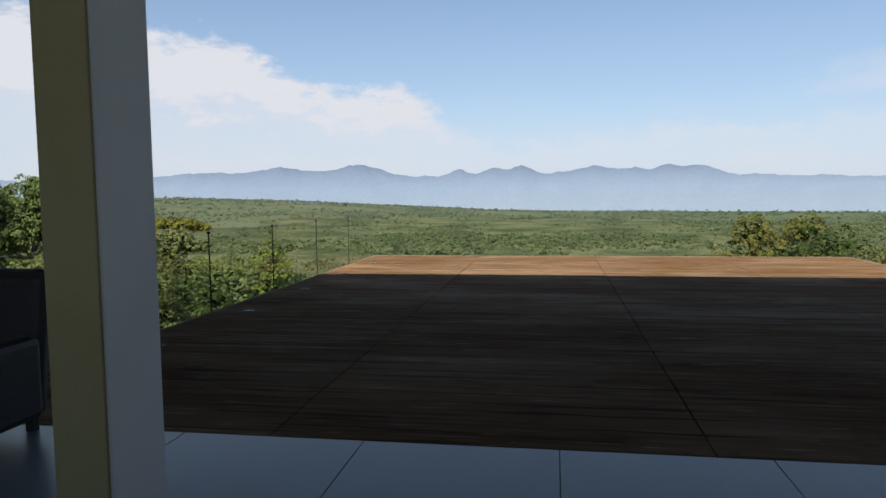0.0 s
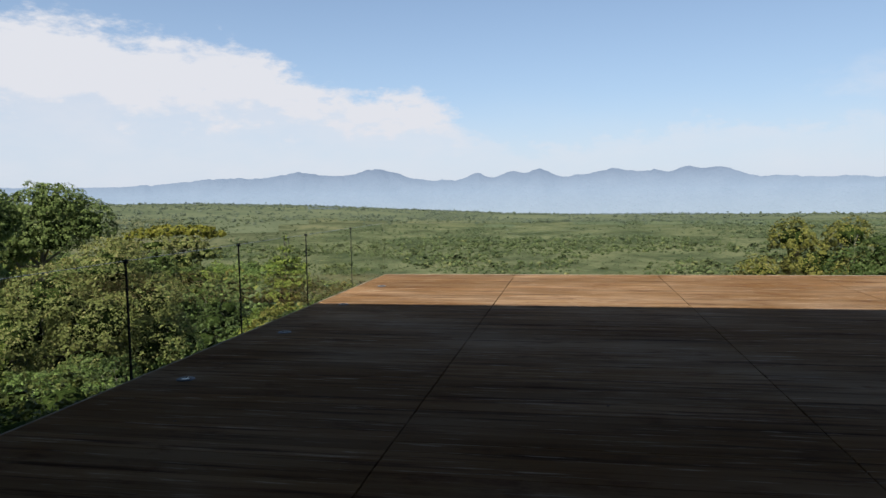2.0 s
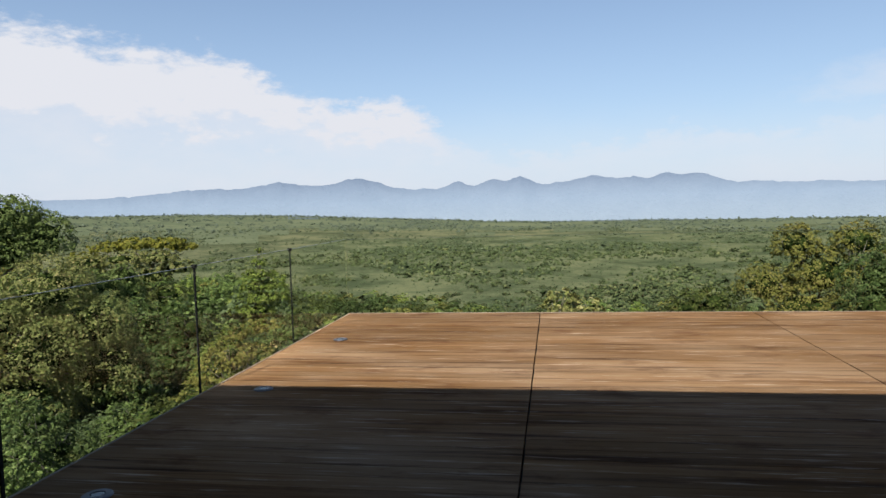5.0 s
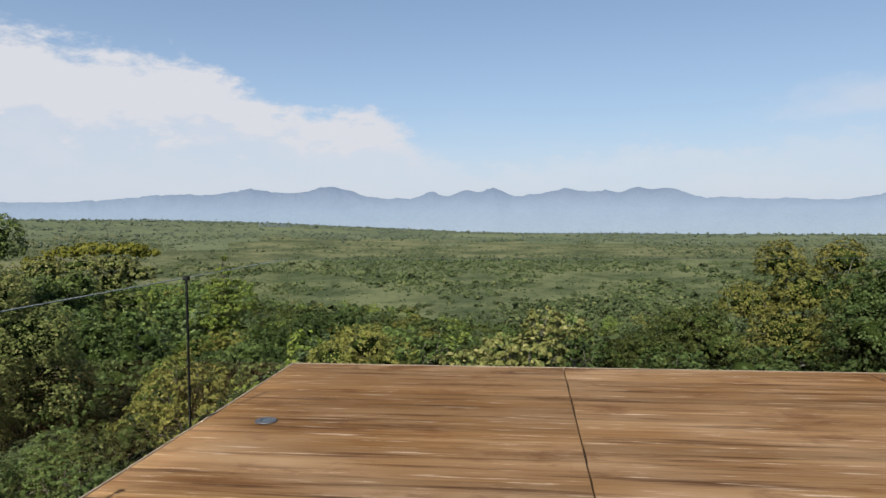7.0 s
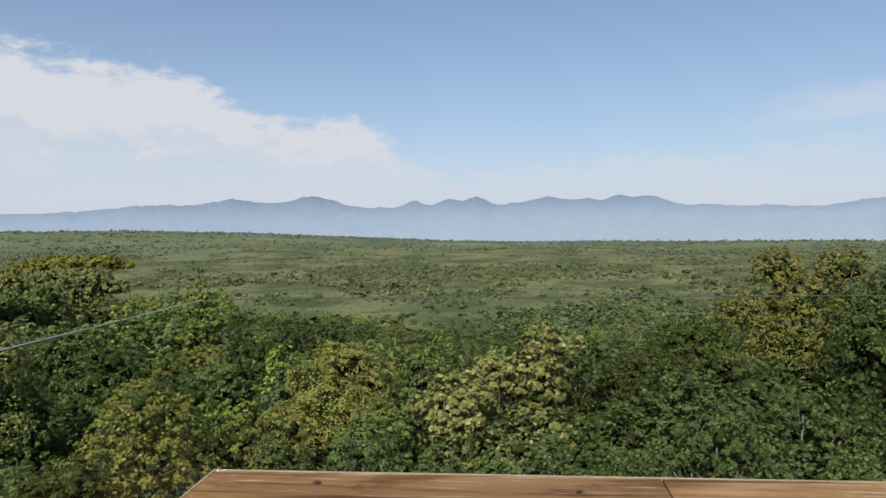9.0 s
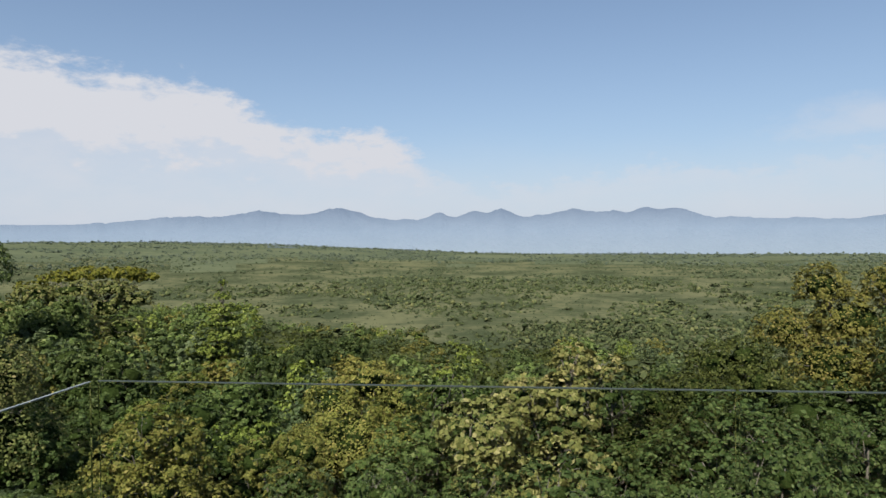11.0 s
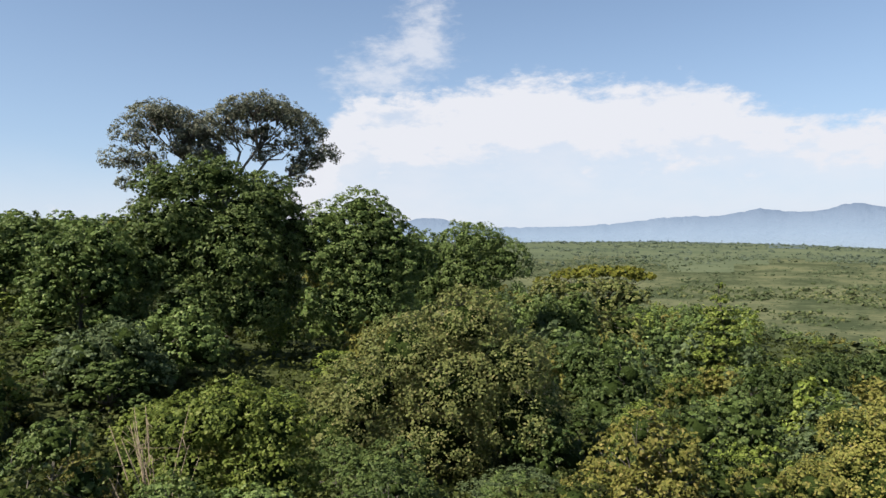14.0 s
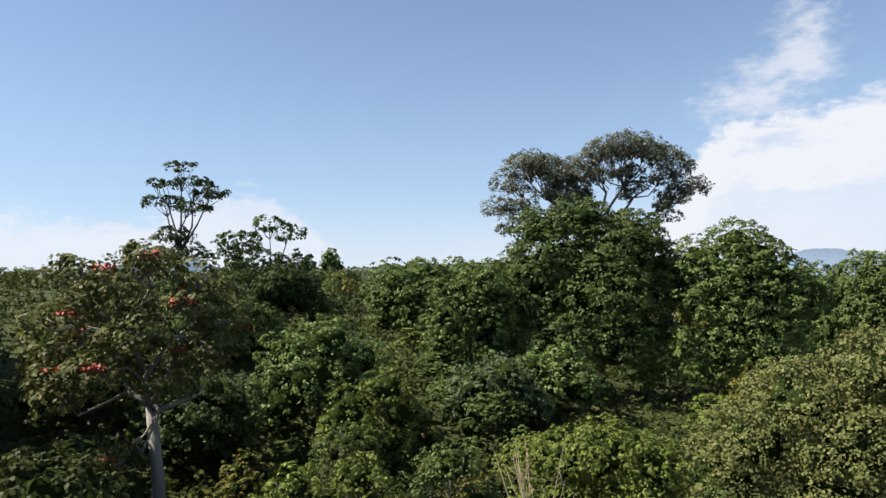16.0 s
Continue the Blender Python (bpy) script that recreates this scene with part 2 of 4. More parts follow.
DECK = deck_material()
GLASS = glass_material()
# one glass edge painted twice: catching light at the sides, dull in front
LIT_EDGE = material("lit_glass_edge", (0.180, 0.210, 0.204), (0.120, 0.144, 0.138), rough=0.2, bump=0)
UNLIT_EDGE = material("unlit_glass_edge", (0.050, 0.065, 0.058), (0.035, 0.045, 0.040), rough=0.6, bump=0, spec=0.15)
SEAL = material("dark_seal", (0.012, 0.013, 0.012), rough=0.8, bump=0.1, spec=0.1)
TRIM = material("pale_edge_trim", (0.235, 0.190, 0.140), (0.120, 0.088, 0.060), scale=3, rough=0.6)
STEEL = material("grey_steel", (0.13, 0.135, 0.145), (0.08, 0.08, 0.09), scale=6, fine=90, rough=0.55, metal=0.7, bump=0.1)
LENS = material("lamp_lens", (0.05, 0.055, 0.06), rough=0.1, bump=0)
WHITE = material("white_wall_paint", (0.82, 0.84, 0.85), (0.74, 0.76, 0.78), scale=1.5, fine=60, rough=0.6, bump=0.15, bump_dist=0.003)
OCHRE = material("ochre_wall_paint", (0.27, 0.235, 0.115), (0.22, 0.19, 0.09), scale=1.5, fine=60, rough=0.65, bump=0.15, bump_dist=0.003)
TILE = material("grey_blue_floor_tile", (0.175, 0.203, 0.208), (0.140, 0.166, 0.172), scale=1.2, fine=25, rough=0.3, bump=0.05)
GROUT = material("floor_grout", (0.150, 0.176, 0.182), rough=0.9)
SOFFIT = material("dark_timber_soffit", (0.075, 0.045, 0.028), (0.045, 0.027, 0.017), scale=1.0, fine=12, rough=0.6, stretch=(0.3, 6, 1))
CONCRETE = material("house_concrete", (0.45, 0.44, 0.42), (0.34, 0.33, 0.31), scale=0.7, fine=14, rough=0.85)
WICKER = material("dark_wicker", (0.022, 0.020, 0.020), (0.012, 0.011, 0.011), scale=8, fine=80, rough=0.6, bump=0.5, stretch=(1, 1, 3))
BARK = material("grey_bark", (0.144, 0.126, 0.102), (0.066, 0.054, 0.042), scale=2.5, fine=18, rough=0.9, bump=0.7, stretch=(1, 1, 0.25), bump_dist=0.05)
PALE_BARK = material("pale_bark", (0.252, 0.234, 0.204), (0.144, 0.126, 0.108), scale=2.0, fine=14, rough=0.85, bump=0.6, stretch=(1, 1, 0.3), bump_dist=0.04)
DEAD = material("dead_wood", (0.252, 0.198, 0.132), (0.168, 0.126, 0.078), scale=3, fine=20, rough=0.9)
DRY = material("dry_leaf", (0.10, 0.055, 0.03), (0.05, 0.03, 0.018), scale=30, fine=90, rough=0.8)
# dark colour standing in for the shade inside the crowns
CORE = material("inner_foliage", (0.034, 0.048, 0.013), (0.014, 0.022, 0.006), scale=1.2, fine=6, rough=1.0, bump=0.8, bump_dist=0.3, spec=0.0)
FLOWER = material("red_blossom", (0.480, 0.070, 0.030), (0.360, 0.040, 0.020), scale=5, rough=0.6, bump=0)
LEAF = {
    "mid": leaf_material("leaves_mid_green", (0.064, 0.098, 0.027), (0.141, 0.187, 0.052), (0.205, 0.235, 0.089)),
    "deep": leaf_material("leaves_deep_green", (0.030, 0.050, 0.014), (0.074, 0.100, 0.030), (0.110, 0.134, 0.048)),
    "light": leaf_material("leaves_light_green", (0.084, 0.116, 0.020), (0.172, 0.208, 0.040), (0.245, 0.262, 0.076)),
    "olive": leaf_material("leaves_olive", (0.078, 0.082, 0.018), (0.164, 0.152, 0.036), (0.234, 0.187, 0.062)),
    "brown": leaf_material("leaves_brownish_green", (0.090, 0.106, 0.032), (0.167, 0.176, 0.055), (0.231, 0.200, 0.084)),
    "pale": leaf_material("leaves_pale_yellow_green", (0.082, 0.090, 0.026), (0.172, 0.163, 0.052), (0.285, 0.245, 0.112)),
    "yellow": leaf_material("leaves_yellow_green", (0.072, 0.081, 0.012), (0.126, 0.123, 0.018), (0.168, 0.150, 0.030)),
    "grey": leaf_material("leaves_silvery_grey_green", (0.070, 0.078, 0.052), (0.150, 0.154, 0.104), (0.220, 0.200, 0.134)),
    "dull": leaf_material("leaves_grey_green", (0.046, 0.067, 0.029), (0.106, 0.134, 0.058), (0.151, 0.178, 0.079)),
    "rust": leaf_material("leaves_rusty_yellow", (0.090, 0.096, 0.022), (0.180, 0.172, 0.042), (0.250, 0.200, 0.062)),
    "layer": leaf_material("leaves_dark_warm_green", (0.024, 0.032, 0.008), (0.062, 0.074, 0.017), (0.105, 0.112, 0.032)),
}
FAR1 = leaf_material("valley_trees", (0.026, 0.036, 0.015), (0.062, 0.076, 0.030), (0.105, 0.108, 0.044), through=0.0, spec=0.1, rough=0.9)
# farther trees: distance haze painted into ever paler, bluer greens
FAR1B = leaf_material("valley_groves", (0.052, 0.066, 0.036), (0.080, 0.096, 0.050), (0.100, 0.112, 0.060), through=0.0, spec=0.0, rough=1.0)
FAR2 = leaf_material("haze_tinted_trees", (0.058, 0.074, 0.052), (0.074, 0.090, 0.062), (0.088, 0.102, 0.070), through=0.0, spec=0.0, rough=1.0)
FAR3 = leaf_material("haze_tinted_far_trees", (0.090, 0.112, 0.116), (0.096, 0.118, 0.120), (0.100, 0.122, 0.122), through=0.0, spec=0.0, rough=1.0)
SOIL = material("hillside_grass", (0.075, 0.084, 0.028), (0.030, 0.040, 0.013), scale=0.06, fine=1.4, rough=0.95, bump=0.6, bump_dist=0.4, spec=0.1)
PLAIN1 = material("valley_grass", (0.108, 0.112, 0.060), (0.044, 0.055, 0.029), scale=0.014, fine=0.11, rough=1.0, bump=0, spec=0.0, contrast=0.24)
# farther plain, with distance haze painted into its colour
PLAIN2 = material("haze_tinted_plain", (0.100, 0.114, 0.066), (0.068, 0.084, 0.050), scale=0.004, fine=0.03, rough=1.0, bump=0, spec=0.0, contrast=0.3)
PLAIN3 = material("haze_tinted_far_plain", (0.088, 0.110, 0.112), (0.072, 0.093, 0.098), scale=0.003, fine=0.02, rough=1.0, bump=0, spec=0.0, contrast=0.3)
RIDGE = material("far_mountains_haze_glow", (0.050, 0.060, 0.072), (0.034, 0.044, 0.056), scale=0.006, fine=0.03, rough=1.0, bump=0.5, bump_dist=60.0, spec=0.0)


def paint_haze_glow(mat):
    """Haze painted as emission on the far backdrop, palest over the plain."""
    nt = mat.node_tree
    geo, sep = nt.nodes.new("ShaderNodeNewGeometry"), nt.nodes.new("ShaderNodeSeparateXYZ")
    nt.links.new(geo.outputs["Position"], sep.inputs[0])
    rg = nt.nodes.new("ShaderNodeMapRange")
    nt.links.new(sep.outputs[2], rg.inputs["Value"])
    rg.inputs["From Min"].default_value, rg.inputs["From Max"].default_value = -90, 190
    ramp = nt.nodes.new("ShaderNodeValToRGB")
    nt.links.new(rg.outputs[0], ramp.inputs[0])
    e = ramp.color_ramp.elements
    # haze colours: pale at the foot, bluer at the top
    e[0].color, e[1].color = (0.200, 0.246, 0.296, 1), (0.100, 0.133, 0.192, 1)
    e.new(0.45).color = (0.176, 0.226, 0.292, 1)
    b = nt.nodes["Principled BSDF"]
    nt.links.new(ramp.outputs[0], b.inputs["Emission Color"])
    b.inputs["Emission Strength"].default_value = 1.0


paint_haze_glow(RIDGE)


# ---------------------------------------------------------------- mesh helpers
def mesh_from(name, verts, faces, mat, smooth=False):
    me = bpy.data.meshes.new(name)
    me.from_pydata([tuple(v) for v in verts], [], [tuple(f) for f in faces])
    for mt in (mat if isinstance(mat, (list, tuple)) else [mat]):
        me.materials.append(mt)
    if smooth:
        me.polygons.foreach_set("use_smooth", [True] * len(me.polygons))
    me.update()
    return me


def quads_mesh(name, V, mat):
    """V: (n, 4, 3) corners of n loose quads."""
    n = len(V)
    me = bpy.data.meshes.new(name)
    me.vertices.add(4 * n)
    me.loops.add(4 * n)
    me.polygons.add(n)
    me.vertices.foreach_set("co", V.reshape(-1).astype(np.float32))
    me.loops.foreach_set("vertex_index", np.arange(4 * n, dtype=np.int32))
    me.polygons.foreach_set("loop_start", np.arange(0, 4 * n, 4, dtype=np.int32))
    me.update(calc_edges=True)
    me.materials.append(mat)
    return me


def child(name, me, parent, label=""):
    ob = new(name, me)
    ob.parent = parent
    return tagged(ob, label=label)


def box_bm(bm, x0, x1, y0, y1, z0, z1, bevel=0.0):
    r = bmesh.ops.create_cube(bm, size=1.0)
    for v in r["verts"]:
        v.co = Vector(((x0 + x1) / 2 + v.co.x * (x1 - x0), (y0 + y1) / 2 + v.co.y * (y1 - y0), (z0 + z1) / 2 + v.co.z * (z1 - z0)))
    if bevel:
        ed = list({e for v in r["verts"] for e in v.link_edges})
        bmesh.ops.bevel(bm, geom=ed, offset=bevel, segments=2, affect="EDGES", profile=0.5)


def bm_mesh(name, bm, mat):
    me = bpy.data.meshes.new(name)
    bm.to_mesh(me)
    bm.free()
    me.materials.append(mat)
    return me


def box(name, x0, x1, y0, y1, z0, z1, mat, bevel=0.0):
    bm = bmesh.new()
    box_bm(bm, x0, x1, y0, y1, z0, z1, bevel)
    return bm_mesh(name, bm, mat)


def part(name, bm, mat, parent, label=""):
    return child(name, bm_mesh(name, bm, mat), parent, label)


def tube(path, radii, seg=8):
    """Vertices and faces of a tapered tube along a path."""
    P, V, F = [Vector(p) for p in path], [], []
    for i, p in enumerate(P):
        d = (P[min(i + 1, len(P) - 1)] - P[max(i - 1, 0)]).normalized()
        a = d.orthogonal().normalized()
        b = d.cross(a)
        for k in range(seg):
            t = 2 * math.pi * k / seg
            V.append(p + (a * math.cos(t) + b * math.sin(t)) * radii[i])
    for i in range(len(P) - 1):
        for k in range(seg):
            F.append((i * seg + k, i * seg + (k + 1) % seg, (i + 1) * seg + (k + 1) % seg, (i + 1) * seg + k))
    F.append(tuple(range(seg))[::-1])
    F.append(tuple((len(P) - 1) * seg + k for k in range(seg)))
    return V, F


def tubes_mesh(name, list_of, mat):
    V, F = [], []
    for path, radii, seg in list_of:
        v, f = tube(path, radii, seg)
        o = len(V)
        V += v
        F += [tuple(i + o for i in q) for q in f]
    return mesh_from(name, V, F, mat, True)


# ---------------------------------------------------------------- terrain
# lie of the far plain: azimuth to the left, and the elevation at which the plain ends there
FALL_AZ, FALL_EL = (-60, -27, -17, 0, 5, 12, 20, 30, 40, 60, 90), (-1.6, -1.65, -1.65, -1.5, -1.35, -0.95, -0.5, -0.15, 0.0, 0.1, 0.2)


def ground_z(x, y):
    """Height of the hillside: a shoulder under the house, rising to the left, falling away ahead to a flat valley."""
    a = y + (0.45 * x if x < 0 else 0.2 * x)
    if a < 0:
        h = -8 + 22 * (1 - math.exp(a / 110))
    elif a < 80:
        h = -8 - 0.15 * a
    else:
        s = min(1.0, (a - 80) / 300)
        h = -20 - 42 * (s * s * (3 - 2 * s))
    h -= 3.5 * math.exp(-((x + 30) / 20) ** 2 - (y / 18) ** 2)
    r = math.hypot(x - 3, y + 8)
    near = math.exp(-(r / 16) ** 2)
    h = h * (1 - near) + -4.5 * near
    far = min(1.0, max(0.0, (r - 450) / 1900))
    if far:
        az = math.degrees(math.atan2(-x, y))
        h += far * far * (3 - 2 * far) * (min(r, 4300) * math.tan(radians(float(np.interp(az, FALL_AZ, FALL_EL)))) + 62)
        h += far * 9 * noise.noise(Vector((x * 0.0011, y * 0.0022, 3.0)))
    h += 1.6 * noise.noise(Vector((x * 0.018, y * 0.018, 0))) * min(1, r / 30) * (1 if a < 300 else 0.5)
    return h


def build_ground():
    radii = [0.0] + [6 * 1.072 ** i for i in range(97)]
    radii = [r for r in radii if r < 4780] + [4790]
    seg = 150
    V, F, M = [(3, -8, ground_z(3, -8))], [], []
    for r in radii[1:]:
        for k in range(seg):
            t = 2 * math.pi * k / seg
            x, y = 3 + r * math.sin(t), -8 + r * math.cos(t)
            V.append((x, y, ground_z(x, y)))
    for k in range(seg):
        F.append((0, 1 + (k + 1) % seg, 1 + k))
        M.append(0)
    for i in range(len(radii) - 2):
        for k in range(seg):
            a, b = 1 + i * seg + k, 1 + i * seg + (k + 1) % seg
            F.append((a, b, b + seg, a + seg))
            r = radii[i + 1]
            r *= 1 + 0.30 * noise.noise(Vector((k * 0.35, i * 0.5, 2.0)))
            # the two outer bands use the haze-painted plain
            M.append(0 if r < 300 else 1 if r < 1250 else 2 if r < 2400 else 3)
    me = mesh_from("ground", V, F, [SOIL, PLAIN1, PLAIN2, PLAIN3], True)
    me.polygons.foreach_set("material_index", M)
    tagged(new("ground", me), "green hillside falling to a wide grassy valley plain", "ground", kind="structure")


# azimuth (degrees to the right), half width, height in degrees
PEAKS = [(-48.0, 3, 0.9), (-27.9, 4, 0.35), (-22.07, 2.4, 0.72), (-15.87, 2.3, 0.98), (-19, 1.5, 0.2), (-7.73, 0.9, 0.52), (-4.8, 1.2, 0.62), (-2.57, 1.0, 0.78), (0.6, 2, 0.15), (3.46, 2.0, 0.62),
         (6.4, 1.0, 0.42), (8.77, 1.1, 0.66), (11.33, 1.6, 0.62), (16.0, 2.0, 0.38), (20.0, 2.2, 0.25), (26.5, 2.5, 0.5), (33, 4, 0.6), (-64, 6, 0.9), (-98, 4, 2.6), (-106, 3, 1.2), (-78, 5, 1.0)]


def build_mountains():
    V, F = [], []
    rows = [(4300, 0.0), (4380, 0.35), (4460, 0.7), (4540, 1.0), (4700, 0.6)]
    n = 700
    for j, (r, k) in enumerate(rows):
        for i in range(n + 1):
            az = -125 + 185 * i / n
            e = 1.48 if az < 11 else 1.48 - 0.62 * min(1, (az - 11) / 5)
            e -= 0.25 * max(0, min(1, (-28 - az) / 8))
            e += sum(h * math.exp(-((az - c) / w) ** 2) for c, w, h in PEAKS)
            e += 0.10 * noise.noise(Vector((az * 1.1, 0, 0))) + 0.08 * noise.noise(Vector((az * 2.9, 5, 0))) + 0.04 * noise.noise(Vector((az * 8.0, 9, 0)))
            z = -150 + k * (e * math.pi / 180 * r + 150)
            t = radians(az)
            V.append((r * math.sin(t), r * math.cos(t), z))
    for j in range(len(rows) - 1):
        for i in range(n):
            a = j * (n + 1) + i
            F.append((a, a + 1, a + n + 2, a + n + 1))
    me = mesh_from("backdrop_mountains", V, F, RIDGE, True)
    tagged(new("backdrop_mountains", me), "hazy blue mountain range along the far horizon", "mountains", kind="structure")


build_ground()
build_mountains()


# ---------------------------------------------------------------- deck and house
DX, DY = 11.06, -12.85       # deck: x from 0 to DX, y from DY to 0


def build_deck_frame():
    bm = bmesh.new()
    box_bm(bm, 0.0, DX, DY, 0.0, -0.30, -0.045)
    deck = tagged(new("deck_base", bm_mesh("deck_base", bm, CONCRETE)), "concrete deck slab under the timber boards", "deck", kind="structure")
    for x0, x1, y0, y1 in ((-0.014, 0.0, DY, 0.014), (DX, DX + 0.03, DY, 0.014), (0.0, DX, 0.0, 0.014)):
        tagged(new("trim", box("trim", x0, x1, y0, y1, -0.30, 0.006, TRIM, 0.003)), "pale weathered edge strip of the deck", "trim", kind="structure")
    for x in (0.6, 5.5, 10.4):
        for y in (-0.6, -6.4, -12.3):
            tagged(new("deck_pillar", box("deck_pillar", x - 0.2, x + 0.2, y - 0.2, y + 0.2, ground_z(x, y) - 1, -0.30, CONCRETE, 0.02)), "plain concrete pillar under the deck", "pillar", "deck pillars", "structure")
    return deck


deck_base = build_deck_frame()


def build_house():
    # floor slab of the covered terrace, tiles on top
    f = tagged(new("floor", box("floor", -0.4, 11.5, -27.4, DY, -0.30, -0.006, GROUT)), "grey-blue tiled terrace floor behind the deck", "floor", kind="structure")
    tile = box("tile", -0.597, 0.597, -0.597, 0.597, -0.012, 0.0, TILE, 0.003)
    k = 0
    for i in range(9):
        for j in range(12):
            x, y = 0.3 + i * 1.2, DY - 0.6 - j * 1.2
            t = child("tile", tile, f)
            t.location = (x, y, 0)
    # added courtyard, left open so its sunlit floor brightens the column
    tagged(new("wall_back", box("wall_back", -0.4, 11.5, -27.6, -27.4, -0.3, 2.2, OCHRE)), "unseen ochre painted wall of an added courtyard", "wall", kind="structure")
    # unseen wall, drawn forward to keep sky light off the deck
    tagged(new("wall_right", box("wall_right", 11.3, 11.5, -27.4, -8.6, -0.006, 4.6, OCHRE)), "unseen ochre painted side wall, added to block sky light", "wall", kind="structure")
    for y in (-20.6, -14.1):
        tagged(new("side_column", box("side_column", -0.35, -0.05, y - 0.2, y + 0.2, 0.0, 4.6, OCHRE, 0.012)), "ochre painted column carrying the roof", "column", kind="structure")
    tagged(new("foundation", box("foundation", -0.4, 11.5, -27.4, -13.2, -9.0, -0.30, CONCRETE)), "concrete foundation of the house", "foundation", kind="structure")
    # unseen roof, sized to shade the deck, dark to limit bounced light
    tagged(new("ceiling", box("ceiling", -8.0, 17.0, -21.6, -8.26, 4.6, 4.9, SOFFIT)), "unseen dark timber roof that shades the terrace and deck", "ceiling", kind="structure")
    c = tagged(new("column", None), "white and ochre painted square column of the terrace", "column", kind="structure")
    child("shaft", box("shaft", 2.37, 2.62, -14.345, -13.93, 0.0, 4.6, WHITE, 0.012), c, "white painted shaft")
    child("facing", box("facing", 2.37, 2.618, -14.365, -14.347, 0.0, 4.6, OCHRE, 0.004), c, "ochre painted facing")


build_house()


def build_balustrade():
    """Frameless glass panes along the deck's three open sides."""
    def side(label, n, length, place, joints=True, rim_mat=LIT_EDGE):
        b = tagged(new("glass_balustrade", None), label, "balustrade", "deck balustrades")
        w = length / n
        pane = box("pane", 0.006, w - 0.006, -0.005, 0.005, -0.12, 1.046, GLASS, 0.001)
        rim = box("pane_edge", 0.006, w - 0.006, -0.0052, 0.0052, 1.0462, 1.050, rim_mat)
        joint = box("joint_strip", -0.0105, 0.0105, -0.0068, 0.0068, -0.12, 1.048, SEAL)
        cap = box("cap", -0.018, 0.018, -0.02, 0.02, 1.028, 1.060, SEAL, 0.004)
        shoe = box("clamp", -0.03, 0.03, -0.02, 0.02, -0.10, 0.02, STEEL, 0.004)
        b.matrix_world = place
        for i in range(n):
            p = child("pane", pane, b)
            p.visible_shadow = False
            e = child("pane_edge", rim, p, "polished top edge, toned by how it catches light")
            e.visible_shadow = False
            p.location = (i * w, 0, 0)
            for q in (0.35, w - 0.35):
                s = child("clamp", shoe, b)
                s.location = (i * w + q, 0, -0.06)
        for i in range(1, n if joints else 0):
            s = child("joint_strip", joint, b, "dark joint between panes")
            s.location = (i * w, 0, 0)
            child("cap", cap, s, "small dark cap")
        return b

    side("clear frameless glass balustrade with dark joints on the deck edge", 6, 12.6, pose(-0.055, 0.04, 0, 0, 0, -90))
    side("clear frameless glass balustrade along the front deck edge", 5, DX + 0.08, pose(-0.04, 0.055, 0), False, UNLIT_EDGE)
    side("clear frameless glass balustrade on the far side of the deck", 6, 12.6, pose(DX + 0.055, 0.04, 0, 0, 0, -90))


build_balustrade()


# ---------------------------------------------------------------- plants
def crown_quads(rng, lobes, count, leaf, per=24, tuft=0.17, up=0.35, wide=0.72, low=-0.55, most=0.56, loose=0.16):
    """Leaves laid like shingles over small domed tufts, the tufts scattered over the surface of ellipsoids."""
    L = np.array(lobes, float)
    area = (L[:, 3] * L[:, 4] + L[:, 3] * L[:, 5] + L[:, 4] * L[:, 5])
    tufts = max(6, count // per)
    idx = rng.choice(len(L), tufts, p=area / area.sum())
    d = rng.normal(size=(tufts * 3 + 20, 3))
    d /= np.linalg.norm(d, axis=1)[:, None]
    d = d[d[:, 2] > low][:tufts]
    idx = idx[:len(d)]
    rad = 0.80 + 0.24 * rng.random(len(d))
    c = L[idx, :3] + d * L[idx, 3:6] * rad[:, None]
    R = np.minimum(tuft * L[idx, 3:6].mean(1), most) * (0.65 + 0.7 * rng.random(len(d)))
    n = len(d) * per
    ti = np.repeat(np.arange(len(d)), per)
    axis = d * 0.8 + np.array([0, 0, 0.55])
    o = rng.normal(size=(n, 3)) * 0.75 + axis[ti]
    o /= np.linalg.norm(o, axis=1)[:, None]
    p = c[ti] + o * (R[ti] * (0.55 + 0.5 * rng.random(n)))[:, None] * np.array([1.1, 1.1, 0.85])
    # a third of the leaves fills the surface between the tufts
    k = rng.random(n) < loose
    q = rng.normal(size=(n, 3))
    q /= np.linalg.norm(q, axis=1)[:, None]
    q[:, 2] = np.maximum(q[:, 2], low)
    li = idx[ti]
    p[k] = (L[li, :3] + q * L[li, 3:6] * (0.74 + 0.26 * rng.random((n, 1))))[k]
    o[k] = q[k]
    nrm = o * 0.8 + d[ti] * 0.3 + np.array([0, 0, up]) + rng.normal(size=(n, 3)) * 0.42
    nrm /= np.linalg.norm(nrm, axis=1)[:, None]
    a = np.cross(nrm, rng.normal(size=(n, 3)))
    a /= np.linalg.norm(a, axis=1)[:, None]
    b = np.cross(nrm, a)
    k = (leaf * (0.5 + 0.7 * rng.random(n)))[:, None]
    tip, side = a * k * 0.5, b * k * wide * 0.5
    fold = nrm * k * 0.08
    return np.stack([p - tip, p + side + fold, p + tip, p - side + fold], 1)


